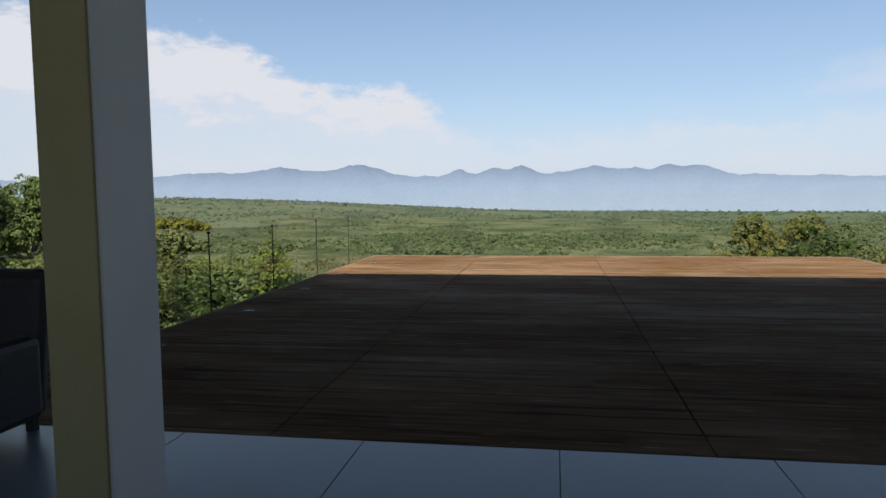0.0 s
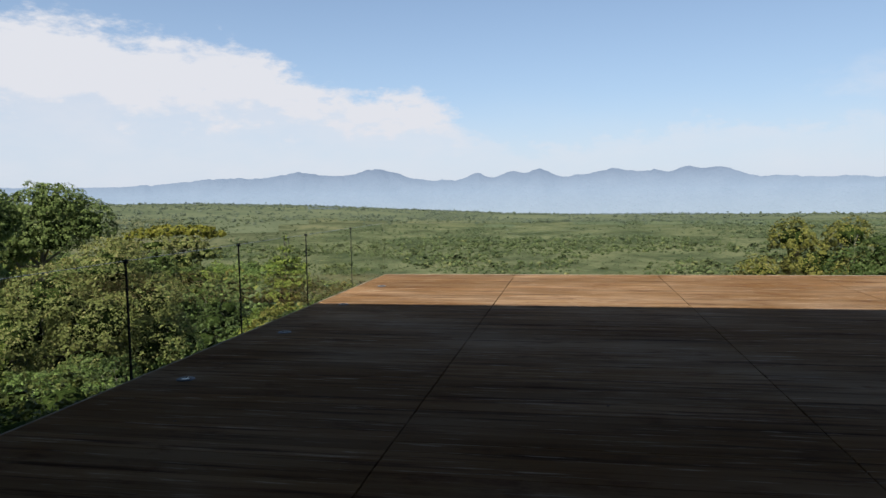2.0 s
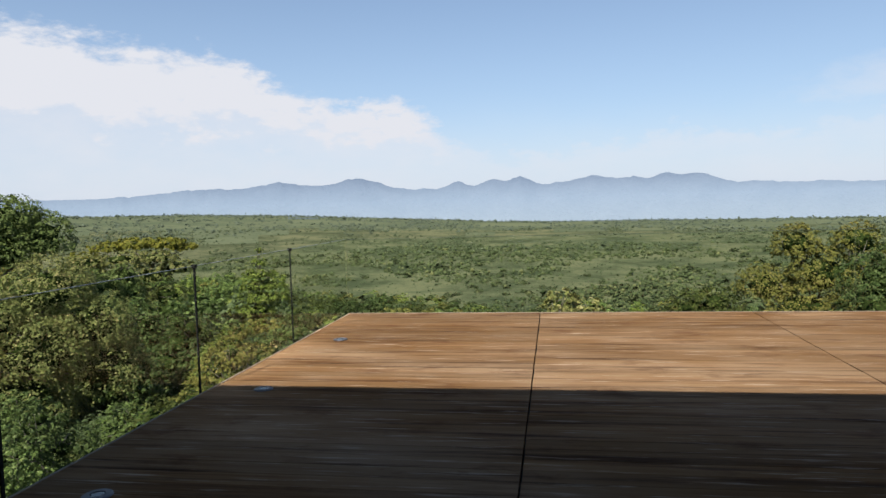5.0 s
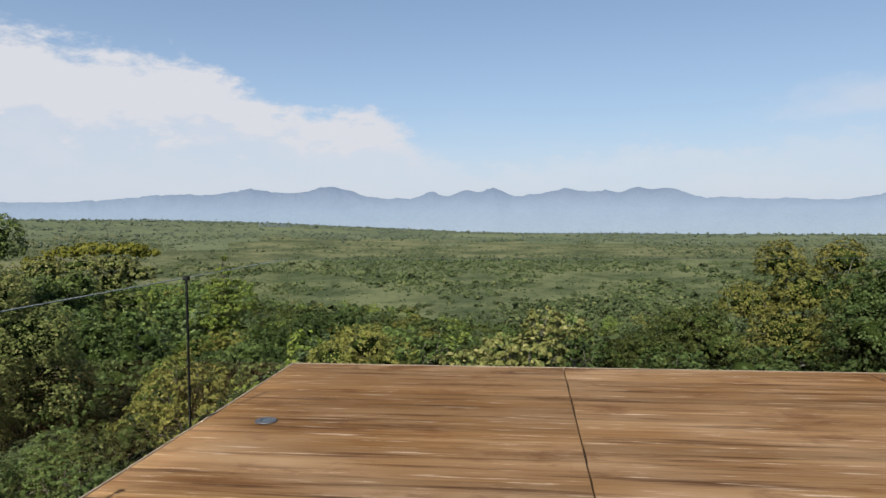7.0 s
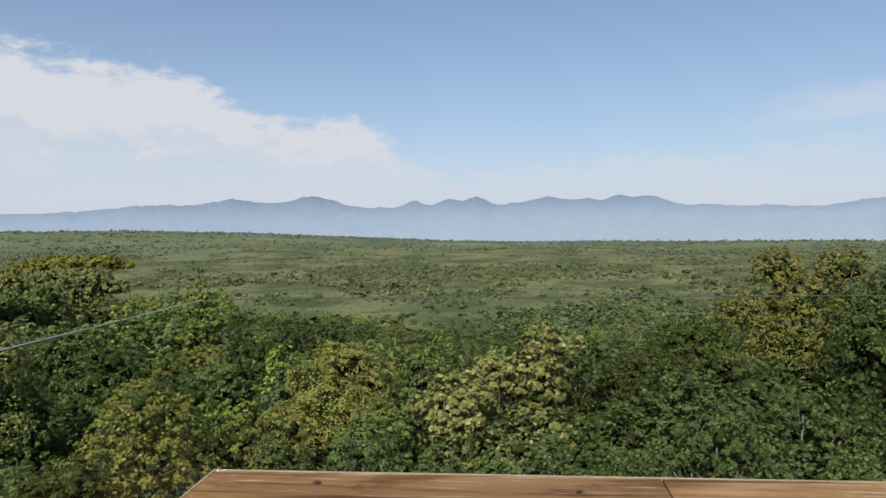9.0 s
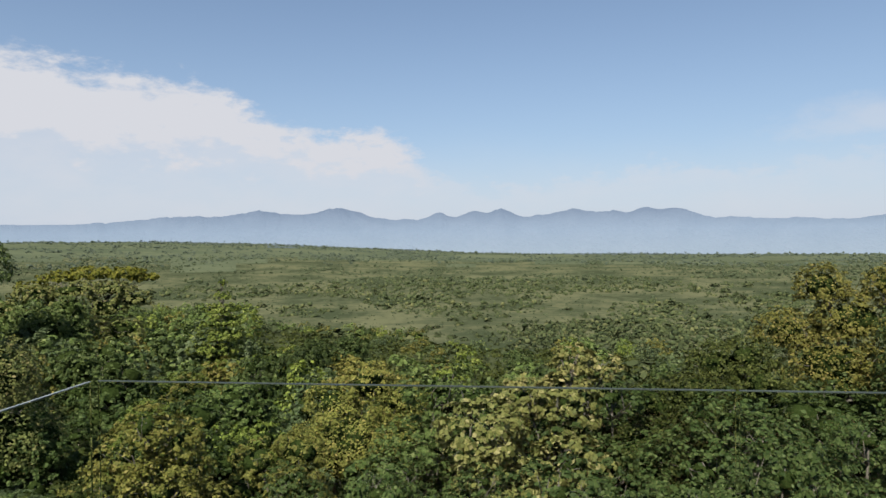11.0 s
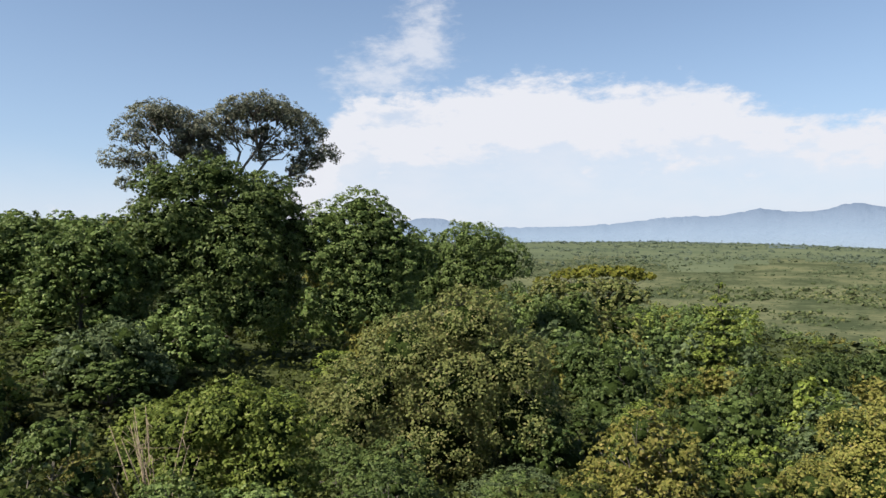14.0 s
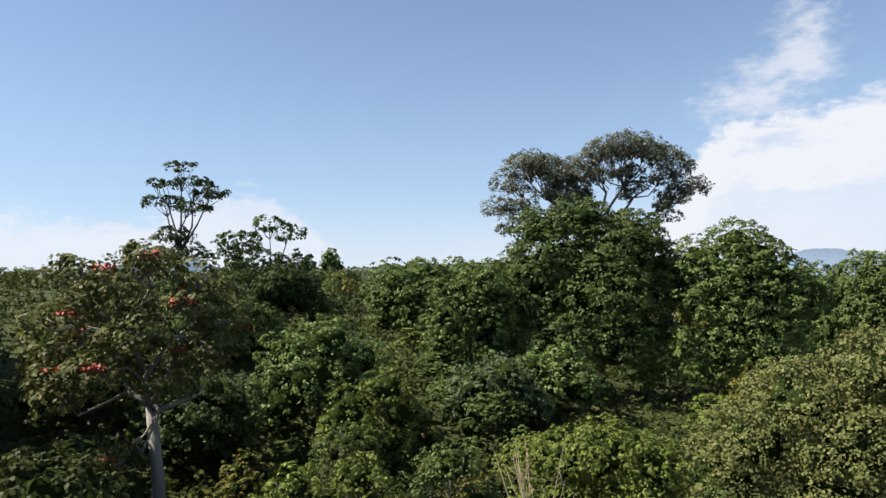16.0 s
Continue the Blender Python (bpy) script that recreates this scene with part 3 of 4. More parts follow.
# Dark lumps added inside the lobes, so gaps between leaves look shaded.
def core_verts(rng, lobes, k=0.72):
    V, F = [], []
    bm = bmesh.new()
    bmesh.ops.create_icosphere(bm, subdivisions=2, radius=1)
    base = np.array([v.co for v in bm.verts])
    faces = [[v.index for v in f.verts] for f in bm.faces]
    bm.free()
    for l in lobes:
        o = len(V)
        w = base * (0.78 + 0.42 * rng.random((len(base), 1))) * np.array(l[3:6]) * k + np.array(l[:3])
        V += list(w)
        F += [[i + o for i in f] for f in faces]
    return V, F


def limbs_for(rng, lobes, base, r0, fork_at=0.62, split=0.35):
    """A bent trunk and a limb to each lobe, with some twigs."""
    L = np.array(lobes, float)
    c = L[:, :3].mean(0)
    fork = np.array(base) * (1 - split) + np.array([c[0] * 0.6 + base[0] * 0.4, c[1] * 0.6 + base[1] * 0.4, L[:, 2].min()]) * split
    fork[2] = base[2] + (L[:, 2].mean() - base[2]) * fork_at
    mid = (np.array(base) + fork) / 2 + rng.normal(size=3) * r0 * 0.6
    items = [([tuple(np.array(base) - (0, 0, 0.6)), tuple(base), tuple(mid), tuple(fork)], [r0 * 1.35, r0 * 1.1, r0 * 0.85, r0 * 0.68], 9)]
    limbs, boughs = [], []
    if len(L) > 18:
        # a wide crown: a few crooked boughs first, the limbs spring from them
        for l in L[L[:, 2] > fork[2] + 1.9][::4]:
            e = fork * 0.42 + l[:3] * 0.58 + rng.normal(size=3) * 0.5
            m0 = fork * 0.6 + e * 0.4 + rng.normal(size=3) * 0.45
            limbs.append(([tuple(fork), tuple(m0), tuple(e)], [r0 * 0.5, r0 * 0.38, r0 * 0.27], 7))
            boughs += [e, m0]
    for l in L:
        e = l[:3] + np.array([0, 0, l[5] * 0.3])
        start = min(boughs, key=lambda q: np.linalg.norm(q - e)) if boughs else fork
        thick = r0 * (0.5 if not boughs else 0.22)
        m1 = start * 0.55 + e * 0.45 + rng.normal(size=3) * 0.35 + np.array([0, 0, -0.08 * np.linalg.norm(e - start)])
        limbs.append(([tuple(start), tuple(m1), tuple(e)], [thick, thick * 0.64, thick * 0.24], 6))
        for _ in range(5):
            d = rng.normal(size=3)
            d /= np.linalg.norm(d)
            d[2] = abs(d[2]) * 0.7
            t = m1 * 0.5 + e * 0.5
            q = l[:3] + d * l[3:6] * 0.8
            limbs.append(([tuple(t), tuple((t + q) / 2 + rng.normal(size=3) * 0.25), tuple(q)], [r0 * 0.2, r0 * 0.13, r0 * 0.05], 5))
    return items, limbs


def make_tree(label, base, lobes, count, leaf, mat, seed, r0=0.22, bark=BARK, core=0.56, per=24, fork_at=0.62, name="tree", category="tree", group="hillside trees", **kw):
    """lobes are relative to base: (x, y, z, rx, ry, rz)."""
    rng = np.random.default_rng(seed)
    t = tagged(new(name, None), label, category, group)
    t.location = base
    trunk, limbs = limbs_for(rng, lobes, (0, 0, 0), r0, fork_at)
    child("trunk", tubes_mesh("trunk", trunk, bark), t)
    child("branchwork", tubes_mesh("branchwork", limbs, bark), t)
    crown = child("crown", quads_mesh("crown", crown_quads(rng, lobes, count, leaf, per=per, **kw), mat), t)
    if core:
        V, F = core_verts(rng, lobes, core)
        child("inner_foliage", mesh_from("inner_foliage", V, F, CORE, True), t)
    return t


def dome(rng, n, rx, ry, z0, z1, r, flat=0.75):
    """n lobes scattered through a dome from z0 up to z1."""
    out = []
    for i in range(n):
        t = i * 2.399963 + rng.random() * 0.5
        k = math.sqrt((i + 0.3) / n)
        z = z1 - r * flat - (z1 - z0 - r) * k ** 1.6 * (0.8 + 0.4 * rng.random())
        s = r * (0.8 + 0.45 * rng.random())
        out.append((rx * k * 0.8 * math.cos(t), ry * k * 0.8 * math.sin(t), z, s, s, s * flat))
    return out


def place(az, dist, top):
    """Ground point at an azimuth (degrees to the left of +y) and distance from the deck's front corner, and the height up to the given top."""
    x, y = 0.8 - dist * math.sin(radians(az)), -0.9 + dist * math.cos(radians(az))
    g = ground_z(x, y)
    return (x, y, g), top - g


R = np.random.default_rng(11)

# great umbrella-crowned tree, two broad lobes of foliage on bare limbs
b, h = place(64.0, 78, 18.1)
RIGHT, AHEAD = Vector((0.436, 0.900, 0)), Vector((-0.900, 0.436, 0))
lo = []


def arc(c0, c1, z0, rise, n, r, rz, depth):
    """Clumps along a domed canopy from c0 to c1 across the view, z0 below the tree's top at the ends, and along a second row through its depth."""
    for i in range(n):
        k = i / (n - 1)
        for q in (-1, 1):
            p = RIGHT * (0.6 + 0.85 * (c0 + (c1 - c0) * k) + 0.5 * q) + AHEAD * (q * depth * (0.5 + 0.5 * math.sin(math.pi * k)))
            lo.append((p.x, p.y, h - z0 + rise * math.sin(math.pi * k) ** 0.75 - 0.4 * abs(q), r, r, rz))


arc(-3.4, 11.6, 6.0, 5.0, 11, 1.65, 0.95, 2.2)
arc(-12.4, -3.0, 7.2, 4.9, 8, 1.6, 1.15, 1.8)
for u, z, r, rz in ((-11.6, 9.6, 1.4, 1.2), (-10.9, 12.2, 1.2, 1.0), (-9.6, 7.4, 1.3, 0.9), (-8.6, 10.4, 1.0, 0.6), (-6.6, 6.4, 1.3, 0.8), (-4.6, 5.0, 1.4, 0.9), (-2.6, 6.6, 1.3, 0.8), (9.6, 7.4, 1.4, 0.9), (8.6, 9.6, 1.2, 0.8), (6.4, 10.4, 1.3, 0.8),
                    (7.2, 5.4, 1.4, 0.8), (4.4, 4.4, 1.3, 0.7), (0.2, 4.8, 1.3, 0.8), (-1.4, 8.6, 1.4, 0.9), (3.2, 10.6, 1.5, 1.0)):
    p = RIGHT * (0.6 + 0.85 * u) + AHEAD * (1.6 * math.sin(u * 2.1))
    lo.append((p.x, p.y, h - z, r, r, rz))
rng = np.random.default_rng(31)
for i in range(26):
    u, k = rng.uniform(-10.5, 10.5), rng.random()
    p = RIGHT * (0.6 + 0.85 * u) + AHEAD * rng.uniform(-2.4, 2.4)
    r = rng.uniform(0.7, 1.1)
    lo.append((p.x, p.y, h - (2.2 + 0.035 * u * u + 4.4 * k), r, r, r * 0.6))
make_tree("tall old tree with a broad grey-green umbrella crown and bare limbs", b, lo, 46000, 0.26, LEAF["grey"], 1, r0=0.46, core=0, fork_at=0.62, low=-0.5, tuft=0.46, per=26, loose=0.15)

# dense dark green tree below it
b, h = place(65.0, 64, 9.5)
lo = [(0, 0, h - 2.0, 3.0, 3.0, 2.0), (-1.6, -3.4, h - 2.6, 2.6, 2.6, 1.9), (1.4, 4.2, h - 3.8, 3.0, 3.0, 2.4), (2.0, 6.0, h - 6.8, 2.6, 2.6, 2.6), (-0.6, -4.6, h - 6.4, 3.0, 3.0, 2.6), (1.4, 2.6, h - 5.2, 3.6, 3.6, 2.8), (-1.0, -2.2, h - 5.6, 3.8, 3.8, 3.0), (1.6, 4.2, h - 8.6, 3.4, 3.4, 3.0), (-1.2, -3.6, h - 9.6, 4.0, 4.0, 3.4), (2.2, 0.8, h - 8.8, 4.2, 4.2, 3.6), (1.8, -3.6, h - 13.4, 4.0, 4.0, 3.2), (2.0, 1.6, h - 13.0, 4.2, 4.2, 3.2), (0.6, 5.0, h - 12.0, 2.6, 2.6, 2.4)]
make_tree("dense dark green broad-leaved tree", b, lo, 60000, 0.31, LEAF["mid"], 2, r0=0.4)

# lighter green tree beside it
b, h = place(53.2, 64, 6.6)
lo = [(0, -0.4, h - 1.8, 2.5, 2.5, 1.9), (0.9, 0.9, h - 3.2, 2.5, 2.5, 2.1), (-0.2, -1.0, h - 4.6, 3.0, 3.0, 2.4), (2.4, 3.4, h - 6.6, 2.4, 2.4, 2.2), (-2.6, -3.6, h - 4.2, 2.0, 2.0, 1.8), (0.6, 0.4, h - 9.4, 3.2, 3.2, 2.8), (-1.8, -2.6, h - 3.2, 2.6, 2.6, 2.2), (-2.2, -3.4, h - 6.0, 2.4, 2.4, 2.4), (1.8, 2.0, h - 4.8, 2.4, 2.4, 2.2), (0.4, 0.2, h - 7.2, 3.0, 3.0, 2.6), (1.0, 2.2, h - 9.0, 2.4, 2.4, 2.2), (-1.4, -2.2, h - 7.0, 2.6, 2.6, 2.4), (1.6, 2.6, h - 7.0, 2.4, 2.4, 2.4), (-1.0, -1.8, h - 10.4, 2.8, 2.8, 2.6), (1.2, 1.0, h - 11.6, 2.8, 2.8, 2.6)]
make_tree("tall light green tree with a loose crown", b, lo, 42000, 0.26, LEAF["mid"], 3, r0=0.32)

# round-headed tree
b, h = place(45.2, 78, 3.9)
lo = [(0.6, 0.8, h - 2.6, 3.8, 3.8, 2.6), (-3.2, -3.0, h - 3.6, 3.2, 3.2, 2.5), (3.4, 3.2, h - 4.6, 3.2, 3.2, 2.7), (0.4, 0.2, h - 5.8, 4.2, 4.2, 3.0), (-3.0, -2.2, h - 7.0, 3.2, 3.2, 2.6)]
make_tree("round-headed bright green tree", b, lo, 26000, 0.30, LEAF["mid"], 4, r0=0.4)

# big brownish tree nearer by
b, h = place(47.5, 36, -0.7)
lo = [(1.0, 1.4, h - 1.9, 2.3, 2.3, 1.9), (-0.9, -1.1, h - 3.3, 2.4, 2.4, 1.9), (2.4, 2.6, h - 4.0, 2.4, 2.4, 2.0), (-2.4, -2.6, h - 5.3, 2.4, 2.4, 2.0), (0.7, 0.6, h - 5.0, 2.9, 2.9, 2.4), (-3.2, -3.8, h - 7.2, 2.3, 2.3, 2.0), (2.6, 3.2, h - 6.8, 2.6, 2.6, 2.2), (0, 0, h - 7.8, 3.0, 3.0, 2.4)]
make_tree("spreading tree with brownish-green ageing leaves", b, lo, 50000, 0.165, LEAF["brown"], 5, r0=0.3)

# bright bush and the bare shrub beside it
b, h = place(64.0, 27.5, -3.4)
lo = [(0, 0, h - 1.4, 1.7, 1.7, 1.3), (-1.0, -1.4, h - 1.9, 1.5, 1.5, 1.3), (0.9, 1.3, h - 2.0, 1.5, 1.5, 1.4), (-0.4, -1.6, h - 3.6, 1.9, 1.9, 1.6), (0.8, 1.0, h - 3.8, 2.0, 2.0, 1.7)]
make_tree("bright green bushy tree with broad leaves", b, lo, 20000, 0.16, LEAF["light"], 6, r0=0.16)
b, h = place(69.5, 26.0, -3.8)
rng = np.random.default_rng(7)
tw = []
for i in range(26):
    t, s = rng.random() * 6.283, 0.4 + 0.9 * rng.random()
    e = np.array([math.cos(t) * s * 1.3, math.sin(t) * s * 1.3, h * (0.55 + 0.45 * rng.random())])
    m = e * np.array([0.35, 0.35, 0.55]) + rng.normal(size=3) * 0.12
    tw.append(([(0, 0, -0.3), tuple(m), tuple(e)], [0.05, 0.035, 0.010], 5))
    for _ in range(3):
        q = m + (e - m) * rng.random()
        tw.append(([tuple(q), tuple(q + rng.normal(size=3) * 0.35 + np.array([0, 0, 0.3]))], [0.018, 0.006], 4))
sh = tagged(new("bare_shrub", None), "dead shrub of bare pale tan branches", "shrub")
sh.location = b
for one in tw:
    child("branch", tubes_mesh("branch", [one], DEAD), sh)

# flat yellow-topped tree
b, h = place(34.5, 110, -2.2)
lo = [(-3.6, -2.2, h - 1.3, 2.6, 2.6, 0.8), (0, 0, h - 0.9, 3.2, 3.2, 0.9), (3.6, 2.2, h - 1.0, 3.0, 3.0, 0.8), (6.0, 3.6, h - 1.7, 2.0, 2.0, 0.7), (-6.2, -4.0, h - 2.4, 2.2, 2.2, 0.7)]
make_tree("flat-topped tree with a yellow-green crown", b, lo, 5000, 0.50, LEAF["yellow"], 8, r0=0.3, core=0.25)
b2 = (b[0] + 0.5, b[1] - 4, b[2])
lo = [(-4, -2.5, h - 3.2, 3.0, 3.0, 1.2), (0, 0, h - 2.9, 3.4, 3.4, 1.2), (4, 2.4, h - 3.0, 3.0, 3.0, 1.1), (6.4, 3.8, h - 4.6, 2.6, 2.6, 1.4), (-6.4, -3.6, h - 5.4, 2.8, 2.8, 1.5), (-2, -1, h - 6, 3.4, 3.4, 2.0), (3, 2, h - 5.6, 3.2, 3.2, 1.8), (0.5, 0.2, h - 9, 4.2, 4.2, 2.6), (5, 3, h - 9, 3.0, 3.0, 2.2)]
make_tree("olive-brown spreading tree under the yellow-topped one", b2, lo, 11000, 0.42, LEAF["brown"], 9, r0=0.3)

# pointed tree in tiers
b, h = place(25.0, 85, -3.1)
rng = np.random.default_rng(10)
lo = []
for i in range(9):
    z = h - 0.5 - i * 1.55
    w = 0.75 + 0.50 * i
    for k in range(3 if i > 1 else 1):
        t = rng.random() * 6.283
        lo.append((math.cos(t) * w * 0.55 * (i > 1), math.sin(t) * w * 0.55 * (i > 1), z, w * 0.75, w * 0.75, 0.62))
make_tree("slender pointed tree with tiers of leaves", b, lo, 18000, 0.34, LEAF["light"], 10, r0=0.25, core=0.55)

# flame tree, pale trunk and red blossoms
b, h = place(98.8, 30, 4.3)
rng = np.random.default_rng(77)
lo = [(0.7, -1.0, h - 8.6, 0.7, 0.7, 0.5), (0.5, -1.6, h - 9.0, 0.5, 0.5, 0.4)]
for i in range(24):
    z = 1 - 1.75 * (i + 0.5) / 24
    w, a = math.sqrt(max(0.1, 1 - z * z)), i * 2.4 + rng.random() * 0.6
    r = rng.uniform(0.75, 1.15)
    lo.append((2.6 * w * math.cos(a) * rng.uniform(0.6, 1), -0.5 + 4.3 * w * math.sin(a) * rng.uniform(0.6, 1), h - 4.1 + 3.1 * z, r, r, r * 0.65))
flame = make_tree("coral tree with a pale trunk and scattered red blossoms", b, lo, 15000, 0.23, LEAF["brown"], 12, r0=0.30, bark=PALE_BARK, core=0, per=22, fork_at=0.70, tuft=0.44, loose=0.2)
rng = np.random.default_rng(13)
for k in range(13):
    l = lo[(k * 2) % len(lo)]
    d = rng.normal(size=3)
    d /= np.linalg.norm(d)
    d[0] = abs(d[0])
    d[2] = abs(d[2]) * 0.7
    c = np.array(l[:3]) + d * np.array(l[3:6]) * 1.12
    q = crown_quads(rng, [(0, 0, 0, 0.20, 0.40, 0.11)], 80, 0.16, per=5, tuft=0.5)
    bl = child("blossom", quads_mesh("blossom", q + c, FLOWER), flame, "cluster of red petals")

# tall thin tree in tiers and its neighbours on the skyline
b, h = place(97.0, 72, 15.0)
lo = [(0, 0.2, h - 0.6, 1.5, 1.5, 0.5), (0.2, -1.6, h - 2.2, 1.6, 1.6, 0.55), (0, 1.4, h - 2.0, 1.6, 1.6, 0.5), (0, 3.0, h - 3.2, 1.7, 1.7, 0.6), (0, -1.4, h - 4.0, 1.8, 1.8, 0.6), (0, 1.0, h - 4.6, 1.8, 1.8, 0.6), (0, -0.6, h - 7.4, 1.7, 1.7, 0.9), (0, 0.8, h - 9.2, 2.0, 2.0, 1.1)]
make_tree("tall thin tree with flat tiers of feathery leaves", b, lo, 4200, 0.34, LEAF["dull"], 14, r0=0.26, core=0, per=30, tuft=0.36, low=-0.15)
b, h = place(90.3, 90, 11.8)
lo = [(0, 0, h - 1.3, 2.4, 2.4, 1.2), (0, 2.6, h - 2.4, 1.8, 1.8, 1.0), (0, -3.4, h - 3.4, 2.8, 2.8, 1.5), (0, -5.6, h - 4.6, 2.2, 2.2, 1.3), (0, 3.2, h - 6.0, 2.4, 2.4, 1.4), (0, -2.0, h - 6.4, 3.6, 3.6, 2.0), (0, 0, h - 9.0, 4.5, 4.5, 3.0)]
make_tree("dark tree with rounded foliage clumps on bare stems", b, lo, 6000, 0.46, LEAF["deep"], 15, r0=0.26, core=0, tuft=0.34)

# pale large-leaved tree in front of the deck
b, h = place(-3.0, 27.5, -2.9)
lo = [(0.9, 1.4, h - 1.0, 0.9, 0.9, 0.8), (2.2, 2.0, h - 1.4, 0.9, 0.9, 0.8), (-1.2, 0.2, h - 2.2, 1.1, 1.1, 0.9), (-2.8, -2.4, h - 3.2, 1.7, 1.7, 1.3), (0.6, 0.6, h - 2.6, 1.5, 1.5, 1.2), (-2.2, -3.0, h - 5.2, 1.8, 1.8, 1.5), (-1.0, -2.0, h - 6.4, 1.9, 1.9, 1.5), (0.6, -1.4, h - 4.6, 1.5, 1.5, 1.3), (-2.6, -3.6, h - 7.0, 1.7, 1.7, 1.3), (0.4, -3.0, h - 6.8, 1.5, 1.5, 1.3)]
make_tree("tree with large pale yellowish-green leaves", b, lo, 17000, 0.26, LEAF["pale"], 16, r0=0.2, wide=0.8, per=30, core=0.2)

# rusty yellow tree
b, h = place(13.0, 35, -4.8)
lo = [(0, 0, h - 1.3, 1.5, 1.5, 1.2), (-1.8, -0.3, h - 2.3, 1.5, 1.5, 1.2), (1.6, 0.5, h - 2.2, 1.5, 1.5, 1.2), (-0.6, -1.2, h - 3.8, 2.3, 2.3, 1.8), (1.8, -0.6, h - 4.4, 2.1, 2.1, 1.7), (-2.4, -0.9, h - 4.8, 2.0, 2.0, 1.6)]
make_tree("rounded tree with rusty yellow-green foliage", b, lo, 26000, 0.15, LEAF["rust"], 17, r0=0.2)

# layered dark green trees to the right of it
b, h = place(-13.5, 30, -4.0)
lo = dome(np.random.default_rng(18), 12, 4.6, 4.2, h - 6.5, h, 1.6, 0.55)
make_tree("wide dark green tree with layered foliage", b, lo, 38000, 0.14, LEAF["layer"], 18, r0=0.25)
b, h = place(-17.0, 43, -4.1)
lo = dome(np.random.default_rng(19), 10, 4.4, 4.2, h - 7, h, 1.7)
make_tree("green tree with a broken rounded crown", b, lo, 24000, 0.18, LEAF["layer"], 19, r0=0.25)

# tall trees on the right
b, h = place(-24.0, 60, -0.9)
lo = [(-1.6, 1.0, h - 1.8, 1.9, 1.9, 1.7), (2.4, -1.4, h - 1.5, 2.0, 2.0, 1.6), (0.4, 0, h - 4.2, 2.8, 2.8, 2.2), (-4.0, 1.6, h - 5.4, 2.4, 2.4, 1.9), (4.0, -2, h - 4.8, 2.6, 2.6, 2.1), (-1.4, 0, h - 7.6, 3.4, 3.4, 2.4), (3.6, -2, h - 8.2, 3.2, 3.2, 2.6)]
make_tree("tall tree with olive yellow-green leaves", b, lo, 26000, 0.24, LEAF["olive"], 20, r0=0.3)
b, h = place(-30.5, 52, -1.4)
lo = dome(np.random.default_rng(21), 9, 4.0, 4.0, h - 9, h, 2.2, 0.85)
make_tree("dark green tree on the slope", b, lo, 20000, 0.23, LEAF["deep"], 21, r0=0.3)
b, h = place(-37.0, 46, -1.6)
lo = dome(np.random.default_rng(22), 8, 4.0, 4.0, h - 8, h, 2.0, 0.85)
make_tree("pale olive tree on the slope", b, lo, 12000, 0.25, LEAF["pale"], 22, r0=0.28)

# leafy trees standing in the wood to the left of the deck
def column(rng, n, w, z0, z1, r):
    """Lobes stacked through an upright crown."""
    out = []
    for i in range(n):
        k = (i + 0.5) / n
        s = w * (0.35 + 0.65 * math.sin(math.pi * min(0.5, k * 0.75 + 0.10)))
        a = i * 2.4 + rng.random()
        q = r * (0.8 + 0.4 * rng.random())
        out.append((s * math.cos(a), s * math.sin(a), z1 - q * 0.8 - (z1 - z0 - q) * k, q, q, q * 0.85))
    return out


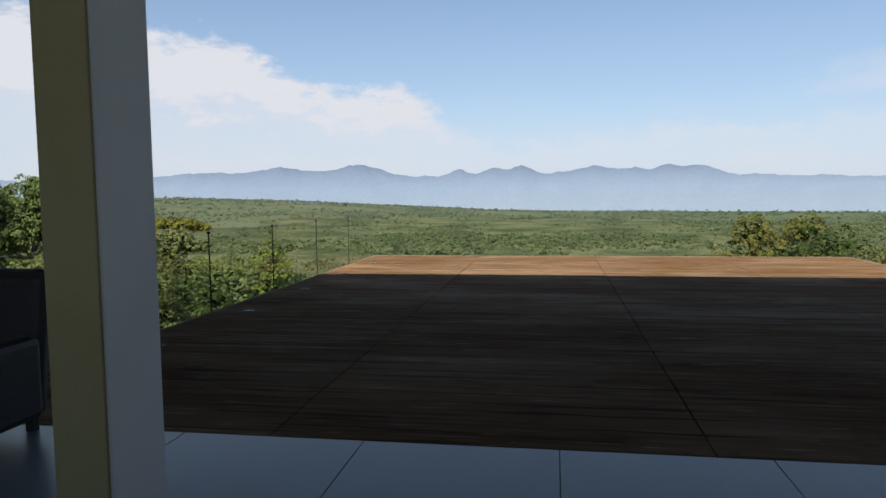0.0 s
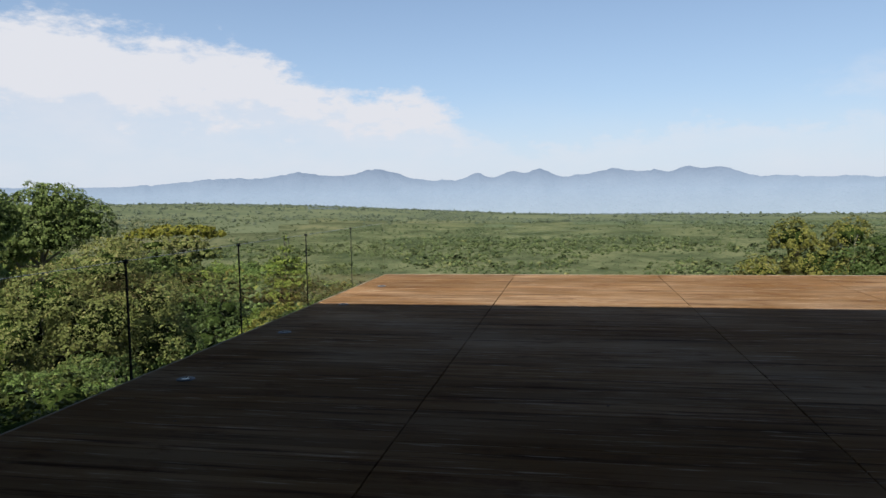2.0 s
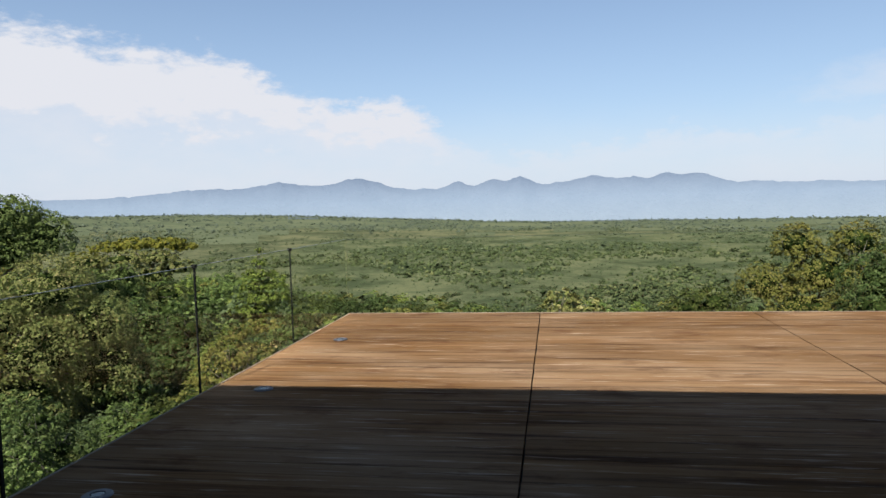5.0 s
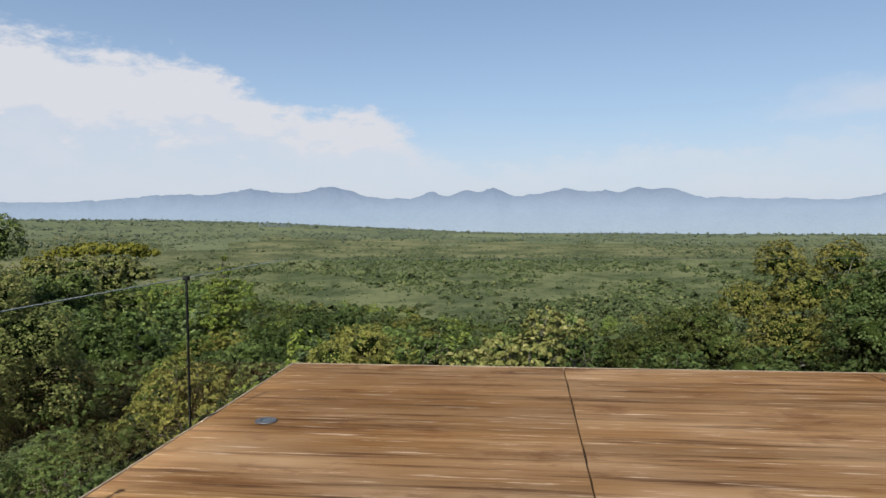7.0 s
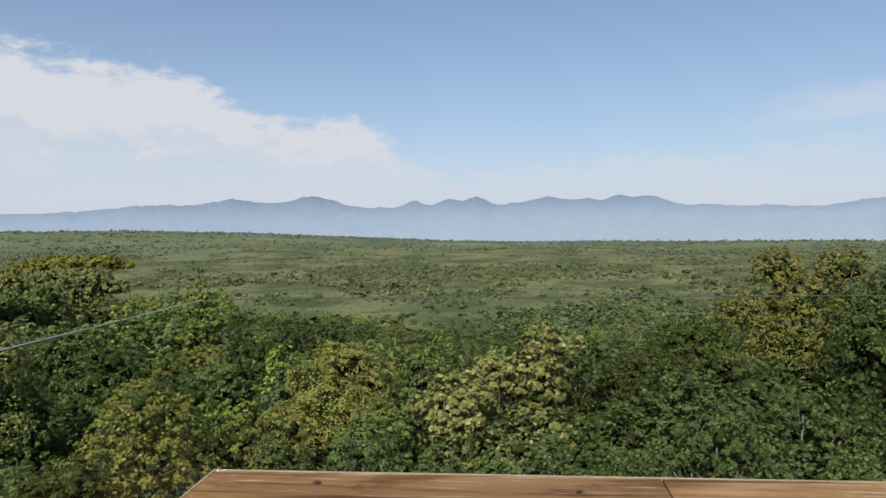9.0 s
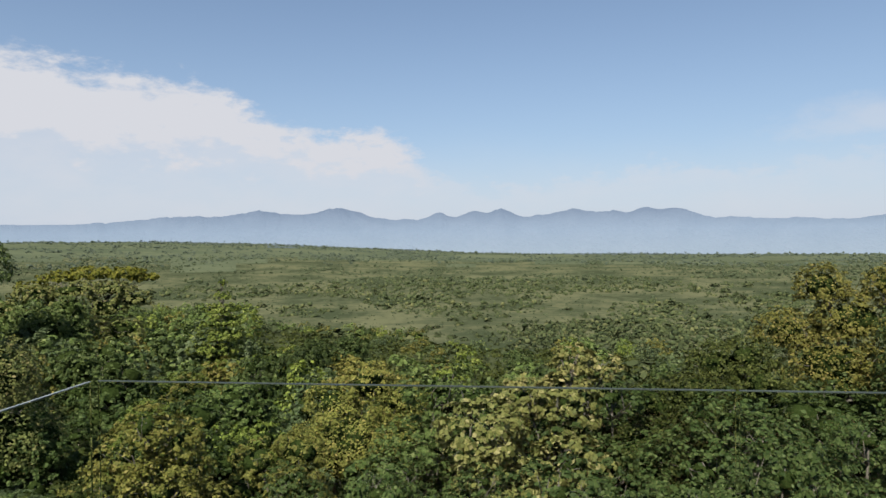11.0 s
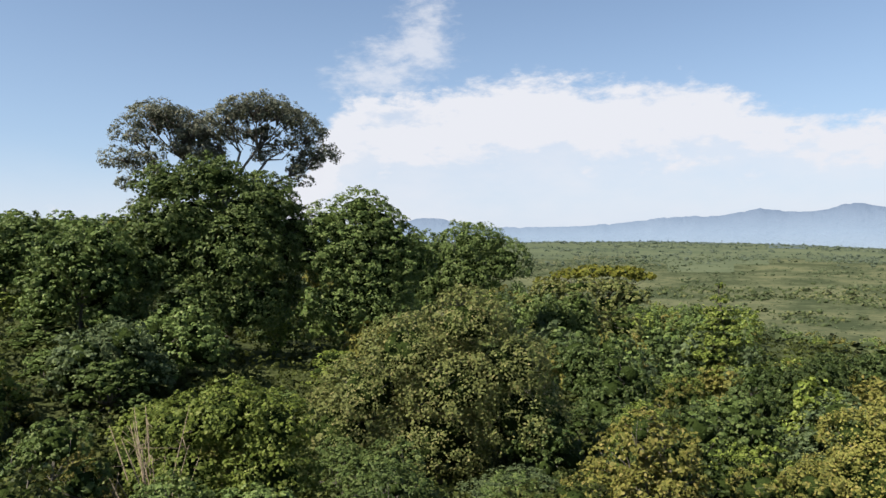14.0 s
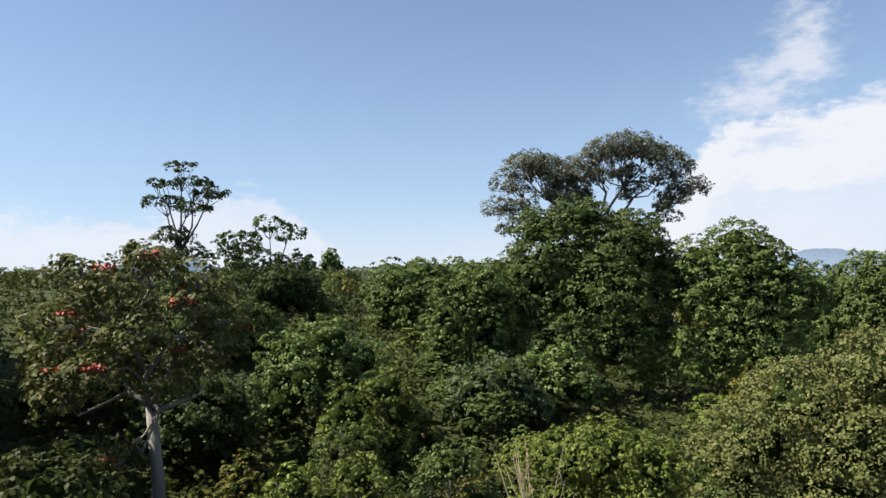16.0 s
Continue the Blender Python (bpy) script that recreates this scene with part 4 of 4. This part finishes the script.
for i, (az, dist, top, w, r, n, key, leaf, lab) in enumerate((
        (74.3, 60, 4.2, 2.6, 2.0, 14, "mid", 0.28, "tall mid-green tree draped with dense foliage"),
        (79.0, 74, 5.2, 3.0, 2.2, 13, "mid", 0.34, "tall mid-green tree in the wood"),
        (86.6, 45, 0.4, 2.6, 1.9, 12, "mid", 0.24, "broad mid-green tree in the wood"),
        (82.4, 36, -1.9, 1.6, 1.3, 10, "light", 0.20, "slim light green tree in the wood"),
        (90.0, 84, 5.4, 3.6, 2.4, 13, "deep", 0.36, "large dark tree on the skyline"),
        (93.5, 58, 1.8, 2.6, 2.0, 12, "mid", 0.28, "leafy mid-green tree in the wood"),
        (96.5, 40, -1.8, 2.2, 1.7, 10, "deep", 0.24, "shaded dark green tree in the wood"),
        (103.0, 44, 1.6, 2.6, 1.9, 11, "olive", 0.24, "olive-green tree in the wood"),
        (90.4, 25, -3.9, 1.4, 0.9, 9, "light", 0.15, "low bright green bushy tree"),
        (84.2, 25, -3.6, 1.4, 0.9, 9, "light", 0.15, "low bright green bushy tree"),
        (77.6, 25.5, -3.5, 1.5, 0.9, 9, "mid", 0.15, "low mid-green bushy tree"),
        (72.5, 47, -2.6, 2.0, 1.5, 10, "dull", 0.24, "grey-green tree in the wood"),
        (68.0, 52, -2.4, 2.2, 1.6, 11, "mid", 0.26, "mid-green tree in the wood"),
        (29.0, 30, -5.0, 1.8, 1.2, 10, "deep", 0.17, "dark green leafy tree below the deck"),
        (24.0, 34, -7.4, 1.9, 1.2, 10, "light", 0.18, "light green leafy tree below the deck"),
        # dark leaves in place of the hollow's shade
        (33.4, 27, -7.0, 1.9, 1.2, 9, "layer", 0.15, "dark-leaved tree standing in for a shaded hollow below the deck"),
        (20.5, 27, -6.2, 1.5, 1.0, 9, "rust", 0.15, "yellow-green leafy tree below the deck"),
        # again dark leaves in place of shade
        (38.0, 21, -5.4, 1.2, 0.9, 9, "layer", 0.14, "dark-leaved bush standing in for shade below the deck"),
        (34.5, 62, -6.2, 2.4, 1.7, 10, "deep", 0.28, "dark feathery green tree on the slope"),
        (29.6, 56, -8.6, 2.6, 1.7, 10, "light", 0.26, "light green spreading tree on the slope"),
        (37.0, 88, -4.5, 3.0, 2.2, 11, "mid", 0.36, "mid-green tree on the slope"),
        (19.5, 70, -9.0, 3.0, 2.0, 10, "deep", 0.32, "dark green tree low on the slope"),
        (16.0, 96, -12.0, 3.4, 2.2, 9, "deep", 0.40, "dark green tree at the foot of the slope"))):
    b, h = place(az, dist, top)
    rng = np.random.default_rng(200 + i)
    lo = column(rng, n, w, h * 0.18, h, r)
    make_tree(lab, b, lo, int(800 * n * max(1.0, r / 1.3)), leaf, LEAF[key], 220 + i, r0=0.05 + 0.012 * h, group="left slope trees")

# ---- fillers: a few kinds of tree repeated over the near slope; the wood behind them is one mass
KINDS, MIDDLE, FAR_CROWNS = [], [], []
STYLES = (("mid", "mid-green broad-leaved tree in the hillside wood"), ("deep", "dark green tree in the hillside wood"), ("light", "light green tree in the hillside wood"),
          ("olive", "olive-green tree in the hillside wood"), ("mid", "leafy green tree in the hillside wood"), ("dull", "grey-green tree in the hillside wood"), ("deep", "deep green bushy tree in the hillside wood"))
for i, (leafkey, lab) in enumerate(STYLES):
    rr = np.random.default_rng(40 + i)
    lo = dome(rr, 11, 3.4, 3.4, 1.2, 8.2, 1.35 + 0.2 * (i % 3), 0.75 + 0.1 * (i % 2))
    x, y = 22 + 9 * i, -58 - 5 * i
    KINDS.append(make_tree(lab, (x, y, ground_z(x, y)), lo, 13000, 0.19, LEAF[leafkey], 50 + i, r0=0.18, core=0.24, group="hillside wood"))
    MIDDLE.append(make_tree(lab, (x, y - 22, ground_z(x, y - 22)), lo, 5500, 0.30, LEAF[leafkey], 60 + i, r0=0.18, group="hillside wood"))
    FAR_CROWNS.append(crown_quads(rr, lo, 1150, 0.62, per=18, tuft=0.34))


def lerp(d, stops):
    return float(np.interp(d, [s[0] for s in stops], [s[1] for s in stops]))


def free_line(az, d):
    """Highest canopy level that leaves the view over the valley and of the tall trees open."""
    if az < 23:
        return lerp(d, [(12, -2.8), (30, -4.0), (60, -9), (120, -17), (260, -34)])
    if az < 36:
        return lerp(d, [(12, -2.8), (36, -5.0), (70, -7.6), (120, -11.0), (260, -20)])
    if az < 48:
        return lerp(d, [(12, -3), (32, -5.6), (60, -6.6), (110, -7), (260, -13)])
    if az < 70:
        return lerp(d, [(12, -3), (24, -5.4), (50, -6.0), (66, -3.0), (80, 0), (120, 5), (200, 17), (260, 24)])
    return lerp(d, [(12, -2.5), (20, -4.6), (28, -4.6), (60, -3.6), (120, 6), (200, 19.5), (260, 27)])


# az from, to, nearest protected distance, slope under which nearer canopies must stay
OPEN = [(-20, 9, 26, -0.34), (8, 21, 33, -0.33), (22, 29, 80, -0.16), (38, 57, 33, -0.27), (56, 69, 26, -0.33), (56, 70, 60, -0.20), (90, 108, 29, -0.31), (29, 40, 100, -0.11), (30.5, 36.5, 26, -0.36)]


def open_view(az, d):
    return min([9.0] + [1.6 + k * d for a, b, r, k in OPEN if a <= az <= b and d < r])


def spots(sector, r0, r1, count, gap0, gap1, seed, tall, sink):
    """Places, heights and widths of trees scattered over a sector of the slope."""
    rng = np.random.default_rng(seed)
    done = []
    for n in range(12000):
        az = sector[0] + (sector[1] - sector[0]) * rng.random()
        d = r0 * (r1 / r0) ** rng.random()
        x, y = 0.8 - d * math.sin(radians(az)), -0.9 + d * math.cos(radians(az))
        if -6 < x < 17 and -34 < y < 10:
            continue
        gap = gap0 + gap1 * d
        if any((x - p[0]) ** 2 + (y - p[1]) ** 2 < gap * gap for p in done):
            continue
        g = ground_z(x, y)
        h = tall + 4.5 * rng.random()
        h = min(h, free_line(az, d) - g + 0.6 - sink * rng.random() ** 1.5, open_view(az, d) - g)
        if h < 2.2:
            continue
        k = h / 8.4
        done.append((x, y, g, k, max(min(k, 1.5), 0.62) * (0.80 + 0.4 * rng.random()), rng.random() * 6.283, int(rng.integers(7))))
        if len(done) >= count:
            break
    return done


for x, y, g, k, w, turn, kind in spots((-46, 110), 12, 58, 125, 2.9, 0.044, 5, 6.5, 4.2):
    kind = (1, 6)[kind % 2] if x > 3 or (x > -11 and x * x + y * y < 26 ** 2 and kind in (2, 3, 5)) else kind      # dark trees right of the pale one; near the deck dark kinds imitate shade
    copy_thing((KINDS if x * x + y * y < 34 ** 2 else MIDDLE)[kind], Matrix.LocRotScale((x, y, g), Euler((0, 0, turn)), (w, w, k)))
# a few heads standing over the skyline of the wood
for az, d, top, kind in ((85.5, 140, 11.6, 0), (87.6, 136, 9.4, 4), (73.5, 130, 7.6, 1), (78.6, 150, 9.4, 0), (92.6, 130, 10.2, 6), (100.5, 120, 10.0, 0)):
    p, h = place(az, d, top)
    k = h / 8.4
    copy_thing(MIDDLE[kind], Matrix.LocRotScale(p, Euler((0, 0, az)), (k * 0.75, k * 0.75, k)))
# tall unseen trees, added beside and behind the house to shade the slope
for x, y, k in ((-14.0, -17.0, 1.35), (-20, -15, 1.5), (-26, -21, 1.8), (-33, -19, 1.9), (-40, -26, 2.0), (-14, -20, 1.5), (-22, -29, 2.0), (-31, -32, 2.1), (-48, -24, 1.9)):
    copy_thing(MIDDLE[(int(-x) + int(-y)) % 7], Matrix.LocRotScale((x, y, ground_z(x, y)), Euler((0, 0, x * 1.7)), (k * 0.85, k * 0.85, k)))


def wood_mass():
    """The wood farther up and down the slope, one mesh of crowns in their several greens."""
    V, M, keys = [], [], sorted({s[0] for s in STYLES})
    for x, y, g, k, w, turn, kind in spots((46, 122), 58, 280, 210, 4.2, 0.012, 6, 12.0, 5.0) + spots((-46, 46), 58, 250, 130, 3.4, 0.014, 7, 6.0, 2.0) + spots((16, 50), 62, 320, 170, 4.0, 0.012, 9, 8.0, 2.5) + spots((9, 27), 130, 430, 90, 5.0, 0.012, 12, 9.0, 3.0):
        q = FAR_CROWNS[kind]
        c, s = math.cos(turn), math.sin(turn)
        V.append(np.stack([(q[:, :, 0] * c - q[:, :, 1] * s) * w + x, (q[:, :, 0] * s + q[:, :, 1] * c) * w + y, q[:, :, 2] * k + g], 2))
        M.append(np.full(len(q), keys.index(STYLES[kind][0]), np.int32))
    me = quads_mesh("hillside_wood", np.concatenate(V), LEAF[keys[0]])
    for key in keys[1:]:
        me.materials.append(LEAF[key])
    me.polygons.foreach_set("material_index", np.concatenate(M))
    tagged(new("hillside_wood", me), "mixed green wood covering the hillside", "trees", kind="stuff")


wood_mass()


def undergrowth():
    """Low leafy cover over the slope, coloured dark for shaded gaps between trees."""
    rng = np.random.default_rng(8)
    P = []
    for n in range(6500):
        az = radians(-50 + 172 * rng.random())
        d = 9 * (190 / 9) ** rng.random()
        x, y = 0.8 - d * math.sin(az), -0.9 + d * math.cos(az)
        if -0.6 < x < 12 and -30 < y < 0.6:
            continue
        s = 0.5 + 0.010 * d
        P.append((x, y, ground_z(x, y) + 0.2 * s, 1.5 * s, 1.5 * s, 0.9 * s))
    V = []
    for l in P:
        V.append(crown_quads(rng, [l], 30, 0.20 * l[3] + 0.08, per=10, tuft=0.5, low=-0.1))
    tagged(new("undergrowth", quads_mesh("undergrowth", np.concatenate(V), LEAF["layer"])), "dense undergrowth on the slope, dark like shade between the trees", "undergrowth", kind="stuff")


undergrowth()

# low shrubs beside the deck, most in dark leaves that imitate shade
for i, (x, y, top, key) in enumerate(((-3.2, -1.2, -1.6, "layer"), (-4.6, -5.0, -1.2, "layer"), (-7.5, -2.6, -1.9, "layer"), (-4.2, -9.0, -0.6, "layer"), (-8.4, -7.6, -0.2, "layer"), (-5.6, 3.6, -3.0, "layer"), (-9.5, 1.6, -2.6, "layer"),
                                      (-12.5, -4.6, -0.4, "layer"), (-9.0, -12.0, 1.2, "mid"), (-13.5, -10.5, 1.6, "light"), (-15.0, 2.0, -2.2, "layer"))):
    rr = np.random.default_rng(90 + i)
    g = ground_z(x, y)
    hh = top - g
    lo = dome(rr, 7, 1.9, 1.9, 0.4, hh, 1.0, 0.75)
    make_tree("leafy green shrub growing beside the deck", (x, y, g), lo, 9000, 0.12, LEAF[key], 120 + i, r0=0.07, name="shrub", category="shrub", group="shrubs by the deck")


def far_woods(name, label, n, r0, r1, mat, size, seed, keep, tuft=13, side=0.6, leaf=0.55):
    """Far trees of the valley, too many to count: one mesh of ragged clumps of foliage."""
    rng = np.random.default_rng(seed)
    P = []
    while len(P) < n:
        az = radians(-52 + 150 * rng.random())
        d = r0 * (r1 / r0) ** rng.random()
        x, y = -d * math.sin(az), d * math.cos(az)
        v = 1.1 * noise.noise(Vector((x * 0.0035, y * 0.0045, 1.7))) + 1.2 * noise.noise(Vector((x * 0.013, y * 0.011, 4.2)))
        if v < keep + 0.8 * (rng.random() - 0.5):
            continue
        if y + 0.45 * min(x, 0) < 95:
            continue
        P.append((x, y, ground_z(x, y), d))
    P = np.array(P)
    s = size * (0.38 + 1.35 * rng.random(n) ** 2.5) * (0.8 + P[:, 3] / 2600)
    d = rng.normal(size=(n, tuft, 3))
    d[:, :, 2] = np.abs(d[:, :, 2])
    d /= np.linalg.norm(d, axis=2)[:, :, None]
    r = s[:, None, None]
    c = P[:, None, :3] + d * r * (0.30 + 0.55 * rng.random((n, tuft, 1))) * np.array([1.2, 1.2, 1.0])
    nrm = d * side + np.array([0, 0, 1 - side]) + rng.normal(size=d.shape) * 0.30
    nrm /= np.linalg.norm(nrm, axis=2)[:, :, None]
    a = np.cross(nrm, rng.normal(size=d.shape))
    a /= np.linalg.norm(a, axis=2)[:, :, None]
    b = np.cross(nrm, a)
    k = r * leaf * (0.8 + 0.6 * rng.random((n, tuft, 1)))
    V = np.stack([c - a * k, c + b * k * 0.8, c + a * k, c - b * k * 0.8], 2).reshape(-1, 4, 3)
    tagged(new(name, quads_mesh(name, V, mat)), label, "trees", kind="stuff")


def clump_woods(name, label, n, r0, r1, mat, size, seed, keep, lumps=3):
    """Farther trees of the valley: uneven lumps of foliage, a few to each tree, in one mesh."""
    rng = np.random.default_rng(seed)
    P = []
    while len(P) < n:
        az = radians(-52 + 150 * rng.random())
        d = r0 * (r1 / r0) ** rng.random()
        x, y = -d * math.sin(az), d * math.cos(az)
        v = 1.1 * noise.noise(Vector((x * 0.0035, y * 0.0045, 1.7))) + 1.2 * noise.noise(Vector((x * 0.013, y * 0.011, 4.2)))
        if v < keep + 0.8 * (rng.random() - 0.5):
            continue
        P.append((x, y, ground_z(x, y), d))
    P = np.array(P)
    ball = bmesh.new()
    bmesh.ops.create_icosphere(ball, subdivisions=1, radius=1)
    ball.verts.ensure_lookup_table()
    B = np.array([tuple(v.co) for v in ball.verts])
    F = np.array([[v.index for v in f.verts] for f in ball.faces])
    ball.free()
    s = size * (0.40 + 1.1 * rng.random(n) ** 2.2) * (0.8 + P[:, 3] / 2600)
    off = rng.normal(size=(n, lumps, 3)) * np.array([0.75, 0.75, 0.30]) + np.array([0, 0, 0.35])
    off[:, 0] *= 0.4
    c = P[:, None, :3] + off * s[:, None, None]
    rad = s[:, None] * (0.26 + 0.40 * rng.random((n, lumps)))
    V = c[:, :, None, :] + B * rad[:, :, None, None] * (0.45 + 1.0 * rng.random((n, lumps, len(B), 1))) * np.array([1.15, 1.15, 0.95])
    k = n * lumps
    faces = (F[None] + (np.arange(k) * len(B))[:, None, None]).reshape(-1, 3)
    me = bpy.data.meshes.new(name)
    me.vertices.add(k * len(B))
    me.loops.add(faces.size)
    me.polygons.add(len(faces))
    me.vertices.foreach_set("co", V.reshape(-1).astype(np.float32))
    me.loops.foreach_set("vertex_index", faces.reshape(-1).astype(np.int32))
    me.polygons.foreach_set("loop_start", (np.arange(len(faces)) * 3).astype(np.int32))
    me.materials.append(mat)
    me.update(calc_edges=True)
    tagged(new(name, me), label, "trees", kind="stuff")


far_woods("valley_edge_wood", "green bushes and small trees at the foot of the slope", 8500, 95, 520, FAR1, 2.2, 60, -0.25, 26, 0.75, 0.34)
far_woods("valley_trees", "single dark green trees standing over the valley bushes", 1500, 190, 850, FAR1, 3.9, 66, -0.35, 34, 0.7, 0.26)
clump_woods("valley_wood", "scattered green trees and bushes of the valley", 15000, 400, 950, FAR1, 2.3, 61, -0.08, 3)
# from here on the woods wear the haze-painted greens
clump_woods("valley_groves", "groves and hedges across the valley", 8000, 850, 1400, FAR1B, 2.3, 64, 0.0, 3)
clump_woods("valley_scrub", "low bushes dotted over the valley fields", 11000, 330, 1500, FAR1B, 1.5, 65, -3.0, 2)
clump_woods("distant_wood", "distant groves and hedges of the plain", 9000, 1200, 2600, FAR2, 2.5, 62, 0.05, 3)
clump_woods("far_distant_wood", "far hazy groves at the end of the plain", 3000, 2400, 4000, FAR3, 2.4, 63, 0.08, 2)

# ---------------------------------------------------------------- small things on the terrace and deck
def build_lamp(x, y):
    lamp = tagged(new("deck_lamp", None), "round grey metal lamp recessed in the deck boards", "lamp", "deck lamps")
    lamp.location = (x, y, 0.006)
    bm = bmesh.new()
    prof = [(0.038, 0.0), (0.040, 0.010), (0.070, 0.009), (0.078, 0.004), (0.080, 0.0)]
    seg = 28
    vs = [[bm.verts.new((r * math.cos(2 * math.pi * k / seg), r * math.sin(2 * math.pi * k / seg), z)) for k in range(seg)] for r, z in prof]
    for a, b in zip(vs, vs[1:]):
        for k in range(seg):
            bm.faces.new((a[k], b[k], b[(k + 1) % seg], a[(k + 1) % seg]))
    bmesh.ops.recalc_face_normals(bm, faces=bm.faces)
    part("ring", bm, STEEL, lamp, "grey steel ring")
    bm = bmesh.new()
    bmesh.ops.create_cone(bm, cap_ends=True, segments=24, radius1=0.039, radius2=0.034, depth=0.008)
    for v in bm.verts:
        v.co.z += 0.002
    part("lens", bm, LENS, lamp, "dark glass lens")
    return lamp


first = build_lamp(0.46, -1.94)
for i in range(1, 6):
    copy_thing(first, pose(0.465, -1.94 - 2.135 * i, 0.006))


def build_leaf(x, y, s, turn):
    bm = bmesh.new()
    n = 7
    top, bot = [], []
    for i in range(n):
        u = i / (n - 1)
        w = 0.34 * math.sin(math.pi * u) ** 0.8 + 0.01
        z = 0.10 * math.sin(math.pi * u) + 0.08 * u
        top.append([bm.verts.new(((u - 0.5), w, z + 0.08)), bm.verts.new(((u - 0.5), 0, z)), bm.verts.new(((u - 0.5), -w, z + 0.08))])
    for a, b in zip(top, top[1:]):
        for k in (0, 1):
            bm.faces.new((a[k], a[k + 1], b[k + 1], b[k]))
    bmesh.ops.solidify(bm, geom=bm.faces[:], thickness=0.02)
    leaf = tagged(new("dry_leaf", bm_mesh("dry_leaf", bm, DRY)), "curled dry brown leaf lying on the deck", "leaf", "fallen leaves")
    leaf.matrix_world = pose(x, y, 0.008, 0, 0, turn) @ Matrix.Diagonal((s, s, s, 1))


for x, y, s, a in ((0.69, -0.19, 0.09, 10), (2.18, -0.24, 0.07, 30), (5.42, -0.27, 0.10, 4), (4.06, -8.7, 0.07, 60), (1.04, -9.45, 0.06, 110), (7.3, -3.1, 0.08, 15)):
    build_leaf(x, y, s * 0.6, a)


def build_armchair(x, y, turn):
    c = tagged(new("armchair", None), "dark woven wicker armchair at the terrace edge", "chair")
    c.matrix_world = pose(x, y, 0, 0, 0, turn)
    child("seat", box("seat", -0.34, 0.34, -0.32, 0.34, 0.30, 0.44, WICKER, 0.05), c)
    for s in (-1, 1):
        child("armrest", box("armrest", s * 0.40 - 0.07, s * 0.40 + 0.07, -0.36, 0.36, 0.10, 0.64, WICKER, 0.05), c)
    bm = bmesh.new()
    box_bm(bm, -0.44, 0.44, 0.30, 0.44, 0.10, 1.06, 0.06)
    for v in bm.verts:
        v.co.y += max(0, v.co.z - 0.4) * 0.18
    part("backrest", bm, WICKER, c)
    for sx in (-0.36, 0.36):
        for sy in (-0.28, 0.36):
            child("leg", box("leg", sx - 0.03, sx + 0.03, sy - 0.03, sy + 0.03, 0.0, 0.12, WICKER, 0.008), c)


build_armchair(0.72, -13.32, 0)


# ---------------------------------------------------------------- deck boards
ROWS, COLS = 75, 4
BW = -DY / ROWS
SEAMS = [0.0, 2.67, 5.40, 8.13, DX]
random.seed(4)
board_meshes = []
# dark strips added under the seams, so the gaps look shaded
for x in SEAMS[1:4]:
    child("batten", box("batten", x - 0.045, x + 0.045, DY + 0.01, -0.01, -0.0448, -0.0392, SEAL), deck_base, "dark strip added under the board ends to shade the gap")
for c in range(COLS):
    w = SEAMS[c + 1] - SEAMS[c]
    bm = bmesh.new()
    box_bm(bm, 0.0055 if c else 0.0, w - (0.0055 if c < 3 else 0.0), 0.0012, BW - 0.0012, -0.038, 0.0, 0.0015)
    board_meshes.append(bm_mesh("board", bm, DECK))
for r in range(ROWS):
    for c in range(COLS):
        b = child("board", board_meshes[c], deck_base)
        b.location = (SEAMS[c] + (random.uniform(-0.003, 0.003) if 0 < c < 3 else 0.0), DY + r * BW, random.uniform(-0.0008, 0.0008))
